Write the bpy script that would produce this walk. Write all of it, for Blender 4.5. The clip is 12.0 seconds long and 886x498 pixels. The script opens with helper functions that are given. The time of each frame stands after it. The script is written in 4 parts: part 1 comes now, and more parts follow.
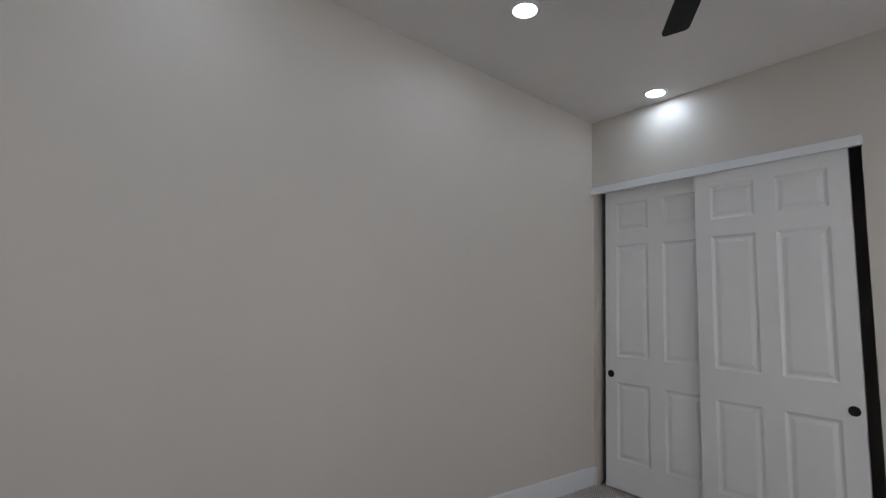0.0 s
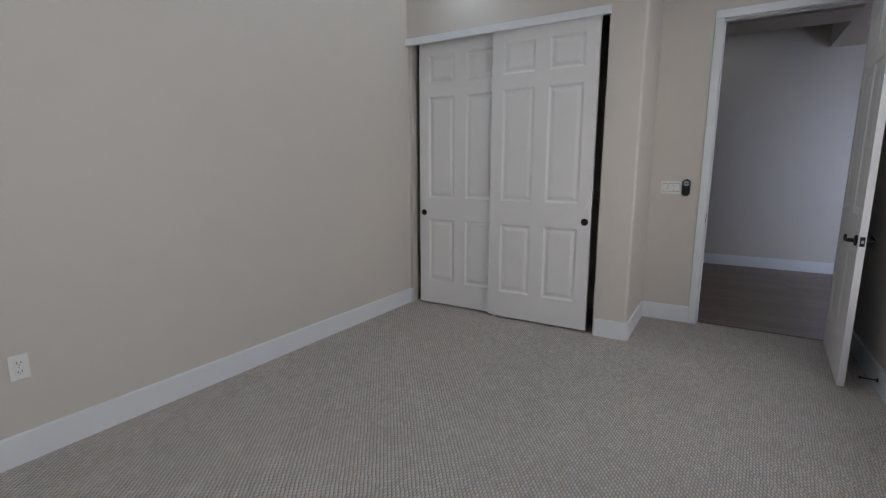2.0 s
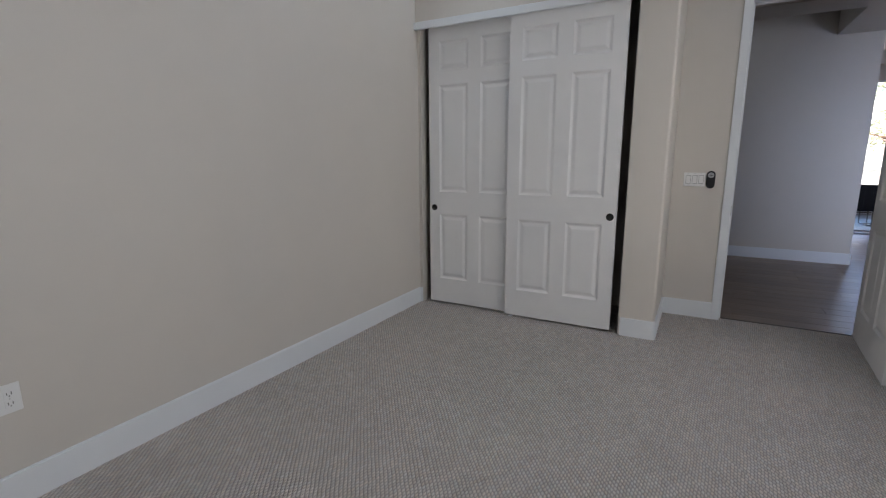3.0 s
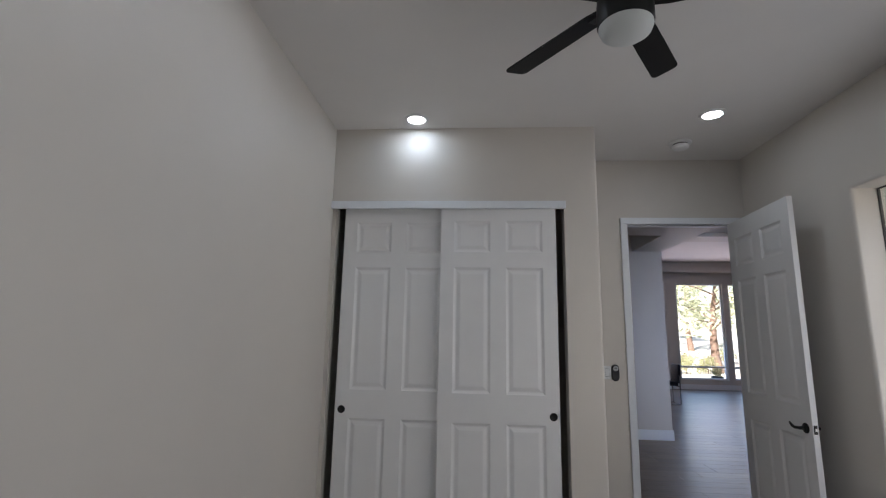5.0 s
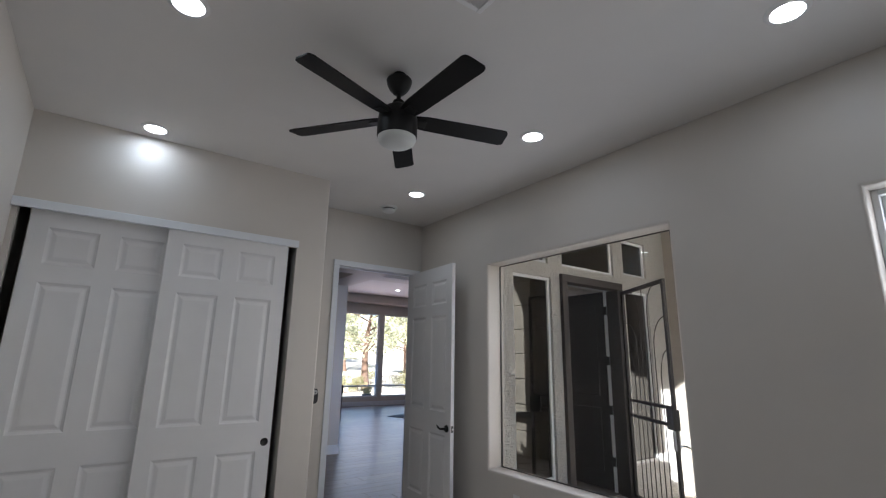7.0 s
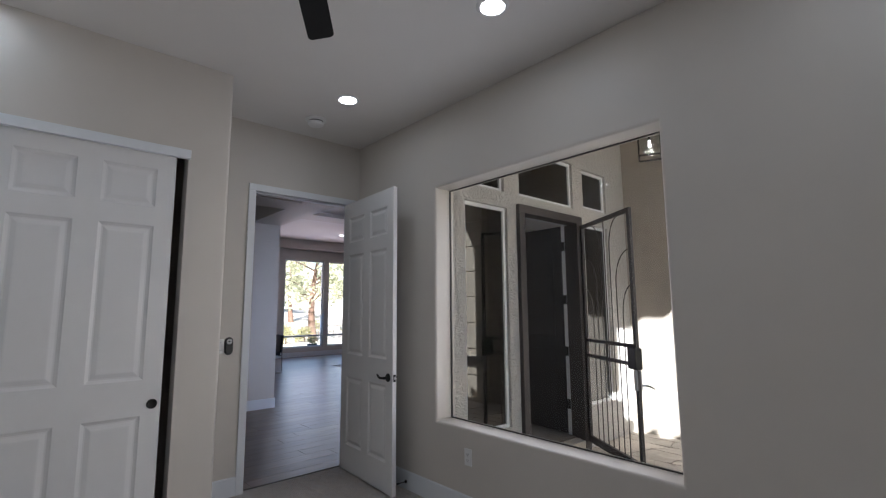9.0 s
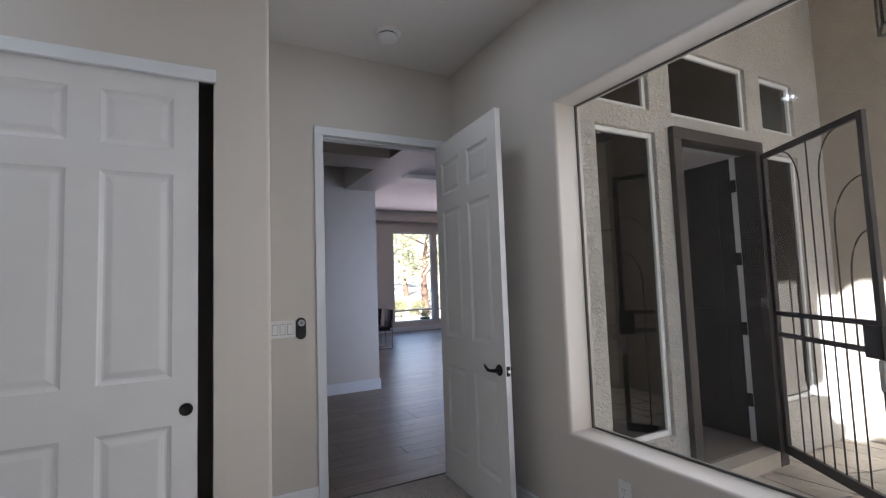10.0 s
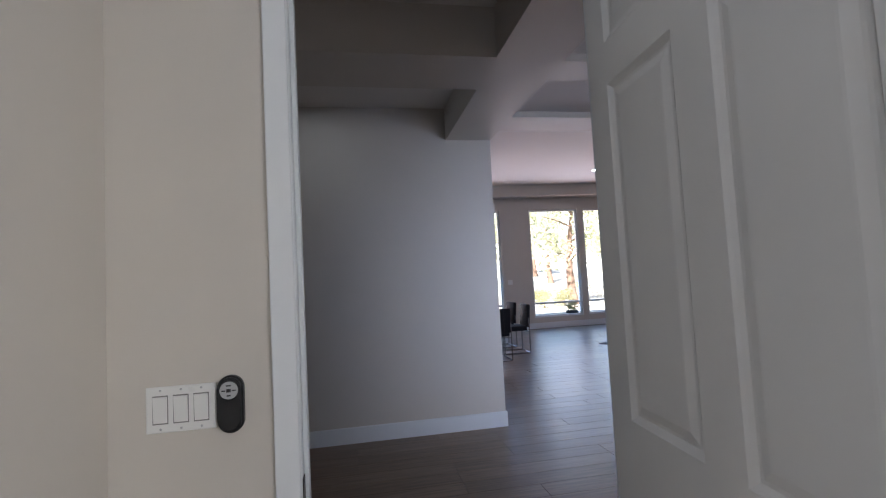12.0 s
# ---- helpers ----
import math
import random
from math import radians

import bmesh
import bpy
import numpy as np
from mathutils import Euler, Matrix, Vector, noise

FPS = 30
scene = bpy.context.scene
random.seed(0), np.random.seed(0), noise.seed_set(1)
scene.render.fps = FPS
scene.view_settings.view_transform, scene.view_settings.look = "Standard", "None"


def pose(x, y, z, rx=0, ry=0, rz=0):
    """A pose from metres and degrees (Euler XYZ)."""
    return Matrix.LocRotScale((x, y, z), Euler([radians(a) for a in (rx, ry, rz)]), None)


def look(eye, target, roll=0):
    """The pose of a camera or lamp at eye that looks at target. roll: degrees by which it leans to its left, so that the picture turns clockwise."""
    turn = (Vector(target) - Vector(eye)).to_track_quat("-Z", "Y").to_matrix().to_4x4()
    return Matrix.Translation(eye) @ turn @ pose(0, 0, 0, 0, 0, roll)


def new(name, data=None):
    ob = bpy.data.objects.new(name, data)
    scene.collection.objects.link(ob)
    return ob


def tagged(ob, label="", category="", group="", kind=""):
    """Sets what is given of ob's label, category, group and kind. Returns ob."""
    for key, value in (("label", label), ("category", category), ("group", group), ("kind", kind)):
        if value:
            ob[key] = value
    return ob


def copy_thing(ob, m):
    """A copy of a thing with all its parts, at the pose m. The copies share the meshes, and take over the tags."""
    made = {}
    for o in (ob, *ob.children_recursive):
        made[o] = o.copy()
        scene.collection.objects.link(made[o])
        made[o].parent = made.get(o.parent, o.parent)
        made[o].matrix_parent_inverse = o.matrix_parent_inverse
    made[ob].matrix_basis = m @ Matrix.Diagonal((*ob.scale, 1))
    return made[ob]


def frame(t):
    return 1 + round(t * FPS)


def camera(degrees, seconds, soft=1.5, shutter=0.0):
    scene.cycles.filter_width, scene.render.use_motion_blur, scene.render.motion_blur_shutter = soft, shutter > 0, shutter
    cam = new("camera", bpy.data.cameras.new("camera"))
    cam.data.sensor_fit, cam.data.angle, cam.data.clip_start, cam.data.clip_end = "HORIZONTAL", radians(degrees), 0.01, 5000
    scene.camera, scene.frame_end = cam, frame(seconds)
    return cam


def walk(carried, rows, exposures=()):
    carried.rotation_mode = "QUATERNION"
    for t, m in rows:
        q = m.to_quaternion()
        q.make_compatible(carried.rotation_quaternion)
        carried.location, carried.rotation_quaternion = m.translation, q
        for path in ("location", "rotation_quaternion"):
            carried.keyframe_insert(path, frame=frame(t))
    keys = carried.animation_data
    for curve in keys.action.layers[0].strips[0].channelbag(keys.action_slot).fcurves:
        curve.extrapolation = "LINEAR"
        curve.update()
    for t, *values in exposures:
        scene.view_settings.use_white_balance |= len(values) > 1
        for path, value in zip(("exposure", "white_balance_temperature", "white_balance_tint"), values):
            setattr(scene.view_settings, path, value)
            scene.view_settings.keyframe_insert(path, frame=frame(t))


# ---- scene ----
cam = camera(87.1, 12.0, soft=1.2)
PATH = [
    (0, (0.24, 0.219, 1.366), (1.464, 1.781, 1.618), 2.4),
    (0.5, (0.061, 0.082, 1.385), (1.527, 1.427, 1.593), 1.5),
    (1, (-0.004, -0.043, 1.374), (1.578, 1.182, 1.409), 0.7),
    (1.5, (0.004, -0.042, 1.32), (1.657, 1.064, 1.116), 0.3),
    (2, (0.035, -0.041, 1.303), (1.723, 0.978, 0.964), 0.1),
    (2.5, (0.052, 0.089, 1.284), (1.76, 1.052, 0.892), 0.0),
    (2.7, (0.064, 0.18, 1.294), (1.773, 1.137, 0.89), -0.1),
    (4.3, (0.174, 1.101, 1.497), (2.089, 1.661, 1.636), 0.7),
    (4.5, (0.178, 1.262, 1.485), (2.113, 1.699, 1.734), 0.9),
    (5, (0.245, 1.428, 1.465), (2.208, 1.573, 1.816), 1.1),
    (5.5, (0.285, 1.602, 1.484), (2.228, 1.354, 1.888), 1.4),
    (6, (0.206, 1.813, 1.513), (2.037, 1.134, 1.946), 1.4),
    (6.5, (0.039, 1.909, 1.527), (1.741, 0.959, 1.975), 1.4),
    (7, (-0.079, 1.971, 1.512), (1.507, 0.843, 1.974), 1.0),
    (7.2, (-0.099, 1.992, 1.498), (1.444, 0.809, 1.962), 0.7),
    (8.8, (0.353, 1.575, 1.439), (1.8, 0.224, 1.72), -0.3),
    (9, (0.457, 1.48, 1.434), (1.939, 0.162, 1.689), -0.4),
    (9.5, (0.824, 1.135, 1.429), (2.438, -0.031, 1.616), -1.3),
    (10, (1.3, 0.848, 1.412), (3.061, -0.088, 1.558), -2.0),
    (10.5, (1.775, 0.545, 1.415), (3.62, -0.216, 1.539), -2.4),
    (11, (2.265, 0.347, 1.435), (4.172, -0.245, 1.552), -2.7),
    (11.5, (2.714, 0.126, 1.449), (4.651, -0.356, 1.56), -2.8),
    (12, (3.176, -0.075, 1.438), (5.14, -0.436, 1.555), -3.0),
]
EXPOSURES = [(0, 2.34, 6230, 12), (0.6, 2.44, 6250, 12), (1.2, 2.48, 6250, 12), (2.5, 2.65, 6250, 12), (4.5, 2.46, 6250, 12), (5.0, 2.40, 6220, 12), (5.5, 2.41, 6160, 12), (6.5, 2.45, 6150, 12), (7.2, 2.30, 6150, 12), (9.5, 2.47, 6120, 13), (10, 2.63, 6120, 13), (11, 2.83, 6150, 12), (12, 2.90, 6250, 12)]
walk(cam, [(t, look(eye, target, roll)) for t, eye, target, roll in PATH], EXPOSURES)

# ---- world, sun ----
TO_SUN = Vector((-1.2, 0.885, 1.0)).normalized()
world = bpy.data.worlds.new("sky")
scene.world = world
world.use_nodes = True
sky = world.node_tree.nodes.new("ShaderNodeTexSky")
sky.sky_type, sky.sun_disc = "NISHITA", False
sky.sun_elevation = math.asin(TO_SUN.z)
sky.sun_rotation = math.atan2(TO_SUN.x, TO_SUN.y)
world.node_tree.links.new(sky.outputs[0], world.node_tree.nodes["Background"].inputs[0])
world.node_tree.nodes["Background"].inputs[1].default_value = 0.05
sun = new("sun", bpy.data.lights.new("sun", "SUN"))
sun.data.energy, sun.data.angle, sun.data.color = 5.0, radians(0.5), (1.0, 0.965, 0.91)
sun.matrix_world = look((0, 0, 12), Vector((0, 0, 12)) - TO_SUN)

LED = (0.745, 0.865, 1.0)
LAMP_W = 0.32


def down_lamp(x, y, z, watts, colour=LED, size=0.13):
    """The light of one recessed downlight."""
    data = bpy.data.lights.new("downlight_glow", "AREA")
    data.shape, data.size, data.energy, data.color, data.spread = "DISK", size, watts, colour, radians(180)
    ob = new("downlight_glow", data)
    ob.location = (x, y, z)
    return ob


BEDROOM_LAMPS = [(3.525, 1.89), (3.51, -0.26), (2.01, -0.27), (0.485, -0.29), (2.055, 1.88), (0.5, 1.89)]
HALL_LAMPS = [(6.85, 0.25, 3.05), (12.54, -5.29, 3.6), (5.2, -2.9, 3.05)]
down_lamp(*BEDROOM_LAMPS[0], 3.036, LAMP_W * 0.7, (0.66, 0.83, 1.0))
for (lx, ly), share in zip(BEDROOM_LAMPS[1:], (0.66, 0.80, 0.84, 1.24, 1.22)):
    down_lamp(lx, ly, 3.036, LAMP_W * share)
for lx, ly, lz in HALL_LAMPS:
    down_lamp(lx, ly, lz - 0.014, LAMP_W * 0.22)

# area lamps added in the windows and the open entry, in place of daylight
for y0, y1 in ((-3.62, -2.3), (-5.72, -4.40), (-7.2, -5.88)):
    # pink share aimed up, added to stand for bounce onto the ceiling
    data = bpy.data.lights.new("window_daylight", "AREA")
    data.shape, data.size, data.size_y, data.energy, data.color = "RECTANGLE", y1 - y0, 2.6, 2.6, (1.0, 0.70, 0.61)
    data.spread = radians(110)
    ob = new("window_daylight", data)
    ob.matrix_world = look((14.36, (y0 + y1) / 2, 1.62), (10, (y0 + y1) / 2, 4.2))
    # the blue of the open sky, falling on the floor
    data = bpy.data.lights.new("window_skylight", "AREA")
    data.shape, data.size, data.size_y, data.energy, data.color = "RECTANGLE", y1 - y0, 2.6, 3.0, (0.22, 0.48, 1.0)
    ob = new("window_skylight", data)
    ob.matrix_world = look((14.34, (y0 + y1) / 2, 1.62), (10, (y0 + y1) / 2, 0.4))


def opening_light(watts, width, height, eye, target, colour, spread=180):
    data = bpy.data.lights.new("window_daylight", "AREA")
    data.shape, data.size, data.size_y, data.energy, data.color = "RECTANGLE", width, height, watts, colour
    data.spread = radians(spread)
    new("window_daylight", data).matrix_world = look(eye, target)


opening_light(2.6, 1.02, 1.7, (-0.07, -1.126, 1.49), (-0.07, 3, 1.3), (0.88, 0.93, 1.0))
opening_light(2.05, 1.60, 1.50, (2.353, -1.12, 1.42), (2.35, 3, 1.6), (0.93, 0.93, 1.0))
opening_light(1.75, 0.6, 2.2, (3.72, -2.62, 1.2), (7.5, -1.9, 1.2), (0.62, 0.73, 1.0), 64)

# ---- materials ----
def material(name, base, rough=0.6, metal=0.0, spec=0.5, vary=0.05, scale=8.0, bump=0.0, bump_scale=200.0, per_object=0.0, coat=0.0, deep=0.004, trowel=0.0):
    """A principled material with soft two-scale colour variation and fine relief."""
    m = bpy.data.materials.new(name)
    m.use_nodes = True
    nt = m.node_tree
    b = nt.nodes["Principled BSDF"]
    b.inputs["Metallic"].default_value = metal
    b.inputs["Coat Weight"].default_value = coat
    b.inputs["Specular IOR Level"].default_value = spec
    geo = nt.nodes.new("ShaderNodeNewGeometry")
    big, fine = nt.nodes.new("ShaderNodeTexNoise"), nt.nodes.new("ShaderNodeTexNoise")
    big.inputs["Scale"].default_value, fine.inputs["Scale"].default_value = scale * 0.12, scale
    big.inputs["Detail"].default_value, fine.inputs["Detail"].default_value = 3, 6
    for n in (big, fine):
        nt.links.new(geo.outputs["Position"], n.inputs["Vector"])
    add = nt.nodes.new("ShaderNodeMath")
    add.operation = "ADD"
    nt.links.new(big.outputs[0], add.inputs[0])
    nt.links.new(fine.outputs[0], add.inputs[1])
    last = add
    if per_object:
        info = nt.nodes.new("ShaderNodeObjectInfo")
        mul = nt.nodes.new("ShaderNodeMath")
        mul.operation = "MULTIPLY_ADD"
        mul.inputs[1].default_value = per_object
        nt.links.new(info.outputs["Random"], mul.inputs[0])
        nt.links.new(add.outputs[0], mul.inputs[2])
        last = mul
    rng = nt.nodes.new("ShaderNodeMapRange")
    rng.inputs[1].default_value, rng.inputs[2].default_value = 0.6, 1.4 + per_object
    rng.inputs[3].default_value, rng.inputs[4].default_value = 1 - vary, 1 + vary
    nt.links.new(last.outputs[0], rng.inputs[0])
    mix = nt.nodes.new("ShaderNodeVectorMath")
    mix.operation = "SCALE"
    mix.inputs[0].default_value = base
    nt.links.new(rng.outputs[0], mix.inputs["Scale"])
    nt.links.new(mix.outputs[0], b.inputs["Base Color"])
    rr = nt.nodes.new("ShaderNodeMapRange")
    rr.inputs[3].default_value, rr.inputs[4].default_value = max(0.02, rough - 0.06), min(1.0, rough + 0.06)
    nt.links.new(fine.outputs[0], rr.inputs[0])
    nt.links.new(rr.outputs[0], b.inputs["Roughness"])
    if bump:
        grain = nt.nodes.new("ShaderNodeTexNoise")
        grain.inputs["Scale"].default_value, grain.inputs["Detail"].default_value = bump_scale, 4
        nt.links.new(geo.outputs["Position"], grain.inputs["Vector"])
        bp = nt.nodes.new("ShaderNodeBump")
        bp.inputs["Strength"].default_value, bp.inputs["Distance"].default_value = bump, deep
        height = grain.outputs[0]
        if trowel:
            # skip-trowel plaster: flat islands with torn edges over the grain
            ramp, mixer = nt.nodes.new("ShaderNodeMapRange"), nt.nodes.new("ShaderNodeMath")
            ramp.inputs[1].default_value, ramp.inputs[2].default_value = 0.47, 0.53
            grain.inputs["Detail"].default_value, grain.inputs["Distortion"].default_value = 6, 1.2
            nt.links.new(height, ramp.inputs[0])
            mixer.operation = "MULTIPLY_ADD"
            mixer.inputs[1].default_value = trowel
            nt.links.new(ramp.outputs[0], mixer.inputs[0])
            nt.links.new(height, mixer.inputs[2])
            height = mixer.outputs[0]
        nt.links.new(height, bp.inputs["Height"])
        nt.links.new(bp.outputs[0], b.inputs["Normal"])
    return m


def glass(name, tint, gloss=1.0, least=0.045):
    """A clear pane: what lies behind, tinted, and a mirror by Fresnel."""
    m = bpy.data.materials.new(name)
    m.use_nodes = True
    nt = m.node_tree
    nt.nodes.remove(nt.nodes["Principled BSDF"])
    clear, shine = nt.nodes.new("ShaderNodeBsdfTransparent"), nt.nodes.new("ShaderNodeBsdfGlossy")
    clear.inputs[0].default_value = (*tint, 1)
    shine.inputs["Roughness"].default_value = 0.0
    shine.inputs["Color"].default_value = (gloss, gloss, gloss, 1)
    lw, pw, fr = nt.nodes.new("ShaderNodeLayerWeight"), nt.nodes.new("ShaderNodeMath"), nt.nodes.new("ShaderNodeMath")
    lw.inputs[0].default_value = 0.5
    pw.operation, fr.operation = "POWER", "MULTIPLY_ADD"
    pw.inputs[1].default_value = 5.0
    fr.inputs[1].default_value, fr.inputs[2].default_value = 0.95, least
    nt.links.new(lw.outputs["Facing"], pw.inputs[0])
    nt.links.new(pw.outputs[0], fr.inputs[0])
    mix = nt.nodes.new("ShaderNodeMixShader")
    nt.links.new(fr.outputs[0], mix.inputs[0])
    nt.links.new(clear.outputs[0], mix.inputs[1])
    nt.links.new(shine.outputs[0], mix.inputs[2])
    nt.links.new(mix.outputs[0], nt.nodes["Material Output"].inputs[0])
    return m


def glow(name, colour, strength):
    m = bpy.data.materials.new(name)
    m.use_nodes = True
    b = m.node_tree.nodes["Principled BSDF"]
    b.inputs["Base Color"].default_value = (0.8, 0.8, 0.8, 1)
    b.inputs["Emission Color"].default_value = (*colour, 1)
    b.inputs["Emission Strength"].default_value = strength
    return m


def carpet_material():
    """Loop-pile carpet: rows of slanting beige loops, gap shade from relief and painted colour."""
    m = material("loop_carpet", (0.71, 0.66, 0.61), 0.95, vary=0.08, scale=60)
    nt = m.node_tree
    b = nt.nodes["Principled BSDF"]
    geo = nt.nodes.new("ShaderNodeNewGeometry")
    warp = nt.nodes.new("ShaderNodeTexNoise")
    warp.inputs["Scale"].default_value = 14.0
    nt.links.new(geo.outputs["Position"], warp.inputs["Vector"])
    bend = nt.nodes.new("ShaderNodeVectorMath")
    bend.operation = "MULTIPLY_ADD"
    bend.inputs[1].default_value = (0.010, 0.010, 0)
    nt.links.new(warp.outputs["Color"], bend.inputs[0])
    nt.links.new(geo.outputs["Position"], bend.inputs[2])
    turn = nt.nodes.new("ShaderNodeMapping")
    turn.vector_type = "TEXTURE"
    turn.inputs["Rotation"].default_value = (0, 0, radians(CARPET_TURN))
    turn.inputs["Scale"].default_value = (LOOP_LONG, LOOP_ROW, 1.0)
    nt.links.new(bend.outputs[0], turn.inputs["Vector"])
    xyz = nt.nodes.new("ShaderNodeSeparateXYZ")
    nt.links.new(turn.outputs[0], xyz.inputs[0])

    def calc(op, a, b=None, c=None):
        n = nt.nodes.new("ShaderNodeMath")
        n.operation = op
        for k, v in enumerate((a, b, c)):
            if v is None:
                continue
            if isinstance(v, (int, float)):
                n.inputs[k].default_value = v
            else:
                nt.links.new(v, n.inputs[k])
        return n.outputs[0]

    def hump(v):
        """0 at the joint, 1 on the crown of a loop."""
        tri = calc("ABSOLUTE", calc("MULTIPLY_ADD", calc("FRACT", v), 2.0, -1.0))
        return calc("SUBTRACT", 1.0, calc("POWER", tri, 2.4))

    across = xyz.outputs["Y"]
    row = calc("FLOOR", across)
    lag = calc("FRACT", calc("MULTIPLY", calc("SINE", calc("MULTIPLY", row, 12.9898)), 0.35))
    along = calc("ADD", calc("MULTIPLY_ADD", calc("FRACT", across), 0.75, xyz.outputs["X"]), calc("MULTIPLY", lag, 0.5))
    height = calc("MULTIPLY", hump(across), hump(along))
    shade = nt.nodes.new("ShaderNodeTexWhiteNoise")
    shade.noise_dimensions = "2D"
    cell = nt.nodes.new("ShaderNodeCombineXYZ")
    nt.links.new(calc("FLOOR", along), cell.inputs[0])
    nt.links.new(row, cell.inputs[1])
    nt.links.new(cell.outputs[0], shade.inputs["Vector"])
    fuzz = nt.nodes.new("ShaderNodeTexNoise")
    fuzz.inputs["Scale"].default_value = 420.0
    nt.links.new(geo.outputs["Position"], fuzz.inputs["Vector"])
    pile = calc("MULTIPLY_ADD", fuzz.outputs[0], 0.25, height)
    bp = nt.nodes.new("ShaderNodeBump")
    bp.inputs["Strength"].default_value, bp.inputs["Distance"].default_value = 1.0, 0.008
    nt.links.new(pile, bp.inputs["Height"])
    nt.links.new(bp.outputs[0], b.inputs["Normal"])
    # pale yarn loops; shade of the gaps painted in, each loop of its own tone
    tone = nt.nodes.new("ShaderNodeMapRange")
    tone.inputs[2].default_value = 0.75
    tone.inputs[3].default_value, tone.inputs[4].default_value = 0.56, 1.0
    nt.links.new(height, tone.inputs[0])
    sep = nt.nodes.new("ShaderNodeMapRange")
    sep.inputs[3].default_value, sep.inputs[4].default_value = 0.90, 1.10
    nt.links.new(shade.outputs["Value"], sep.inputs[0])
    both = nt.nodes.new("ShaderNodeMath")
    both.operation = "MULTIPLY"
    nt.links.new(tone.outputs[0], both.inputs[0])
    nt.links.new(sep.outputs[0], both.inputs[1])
    old = b.inputs["Base Color"].links[0].from_socket
    fleck = nt.nodes.new("ShaderNodeMix")
    fleck.data_type = "RGBA"
    fleck.inputs["A"].default_value, fleck.inputs["B"].default_value = (1.05, 0.995, 0.94, 1), (0.96, 1.0, 1.045, 1)
    nt.links.new(shade.outputs["Color"], fleck.inputs["Factor"])
    tint = nt.nodes.new("ShaderNodeVectorMath")
    tint.operation = "MULTIPLY"
    nt.links.new(old, tint.inputs[0])
    nt.links.new(fleck.outputs["Result"], tint.inputs[1])
    old = tint.outputs[0]
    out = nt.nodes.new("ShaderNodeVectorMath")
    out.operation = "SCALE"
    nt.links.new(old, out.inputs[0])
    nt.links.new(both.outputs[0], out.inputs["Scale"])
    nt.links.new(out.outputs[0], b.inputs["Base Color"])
    return m


def plank_material():
    """Brown vinyl-oak plank: long grain along y, each plank of its own tone."""
    m = material("oak_plank", (0.215, 0.150, 0.104), 0.34, vary=0.28, scale=14, per_object=0.9)
    nt = m.node_tree
    b = nt.nodes["Principled BSDF"]
    geo = nt.nodes.new("ShaderNodeNewGeometry")
    mp = nt.nodes.new("ShaderNodeMapping")
    mp.inputs["Scale"].default_value = (55, 3.0, 1)
    nt.links.new(geo.outputs["Position"], mp.inputs["Vector"])
    n = nt.nodes.new("ShaderNodeTexNoise")
    n.inputs["Scale"].default_value, n.inputs["Detail"].default_value, n.inputs["Distortion"].default_value = 1.0, 7, 0.8
    nt.links.new(mp.outputs[0], n.inputs["Vector"])
    rng = nt.nodes.new("ShaderNodeMapRange")
    rng.inputs[1].default_value, rng.inputs[2].default_value = 0.3, 0.7
    rng.inputs[3].default_value, rng.inputs[4].default_value = 0.72, 1.25
    nt.links.new(n.outputs[0], rng.inputs[0])
    old = b.inputs["Base Color"].links[0].from_socket
    out = nt.nodes.new("ShaderNodeVectorMath")
    out.operation = "SCALE"
    nt.links.new(old, out.inputs[0])
    nt.links.new(rng.outputs[0], out.inputs["Scale"])
    nt.links.new(out.outputs[0], b.inputs["Base Color"])
    bp = nt.nodes.new("ShaderNodeBump")
    bp.inputs["Strength"].default_value, bp.inputs["Distance"].default_value = 0.25, 0.002
    nt.links.new(n.outputs[0], bp.inputs["Height"])
    nt.links.new(bp.outputs[0], b.inputs["Normal"])
    return m


CARPET_TURN, LOOP_LONG, LOOP_ROW = 38.0, 0.0190, 0.0168
PAINT = material("greige_wall_paint", (0.612, 0.574, 0.524), 0.50, vary=0.02, scale=5, bump=0.06, bump_scale=260)
CEILING_PAINT = material("ceiling_paint", (0.725, 0.703, 0.678), 0.85, vary=0.02, scale=5, bump=0.12, bump_scale=180)
TRIM = material("white_trim_paint", (0.75, 0.775, 0.80), 0.35, vary=0.02, scale=9, bump=0.03, bump_scale=120)
DOOR_WHITE = material("white_door_paint", (0.762, 0.760, 0.757), 0.38, vary=0.025, scale=7, bump=0.05, bump_scale=320)
PLASTIC = material("white_plastic", (0.78, 0.78, 0.77), 0.3, vary=0.015, scale=20)
SLOT = material("dark_slot", (0.03, 0.03, 0.03), 0.6, vary=0.1)
BLACK = material("black_metal", (0.012, 0.011, 0.010), 0.45, spec=0.3, vary=0.2, scale=30)
BLADE = material("black_fan_blade", (0.010, 0.009, 0.008), 0.55, spec=0.2, vary=0.25, scale=40, bump=0.05)
BLACK_PLASTIC = material("black_plastic", (0.012, 0.012, 0.013), 0.35, vary=0.15, scale=30)
GREY_PLASTIC = material("grey_plastic", (0.45, 0.46, 0.47), 0.4, vary=0.05)
FROST = material("frosted_lens", (0.62, 0.64, 0.62), 0.5, vary=0.02)
STEEL = material("satin_steel", (0.55, 0.55, 0.55), 0.3, metal=1.0, vary=0.05)
CHROME = material("chrome", (0.5, 0.5, 0.52), 0.16, metal=1.0, vary=0.02)
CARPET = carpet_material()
PLANK = plank_material()
STUCCO = material("tan_stucco", (0.42, 0.378, 0.332), 0.9, vary=0.12, scale=10, bump=0.5, bump_scale=34, deep=0.006, trowel=0.4)
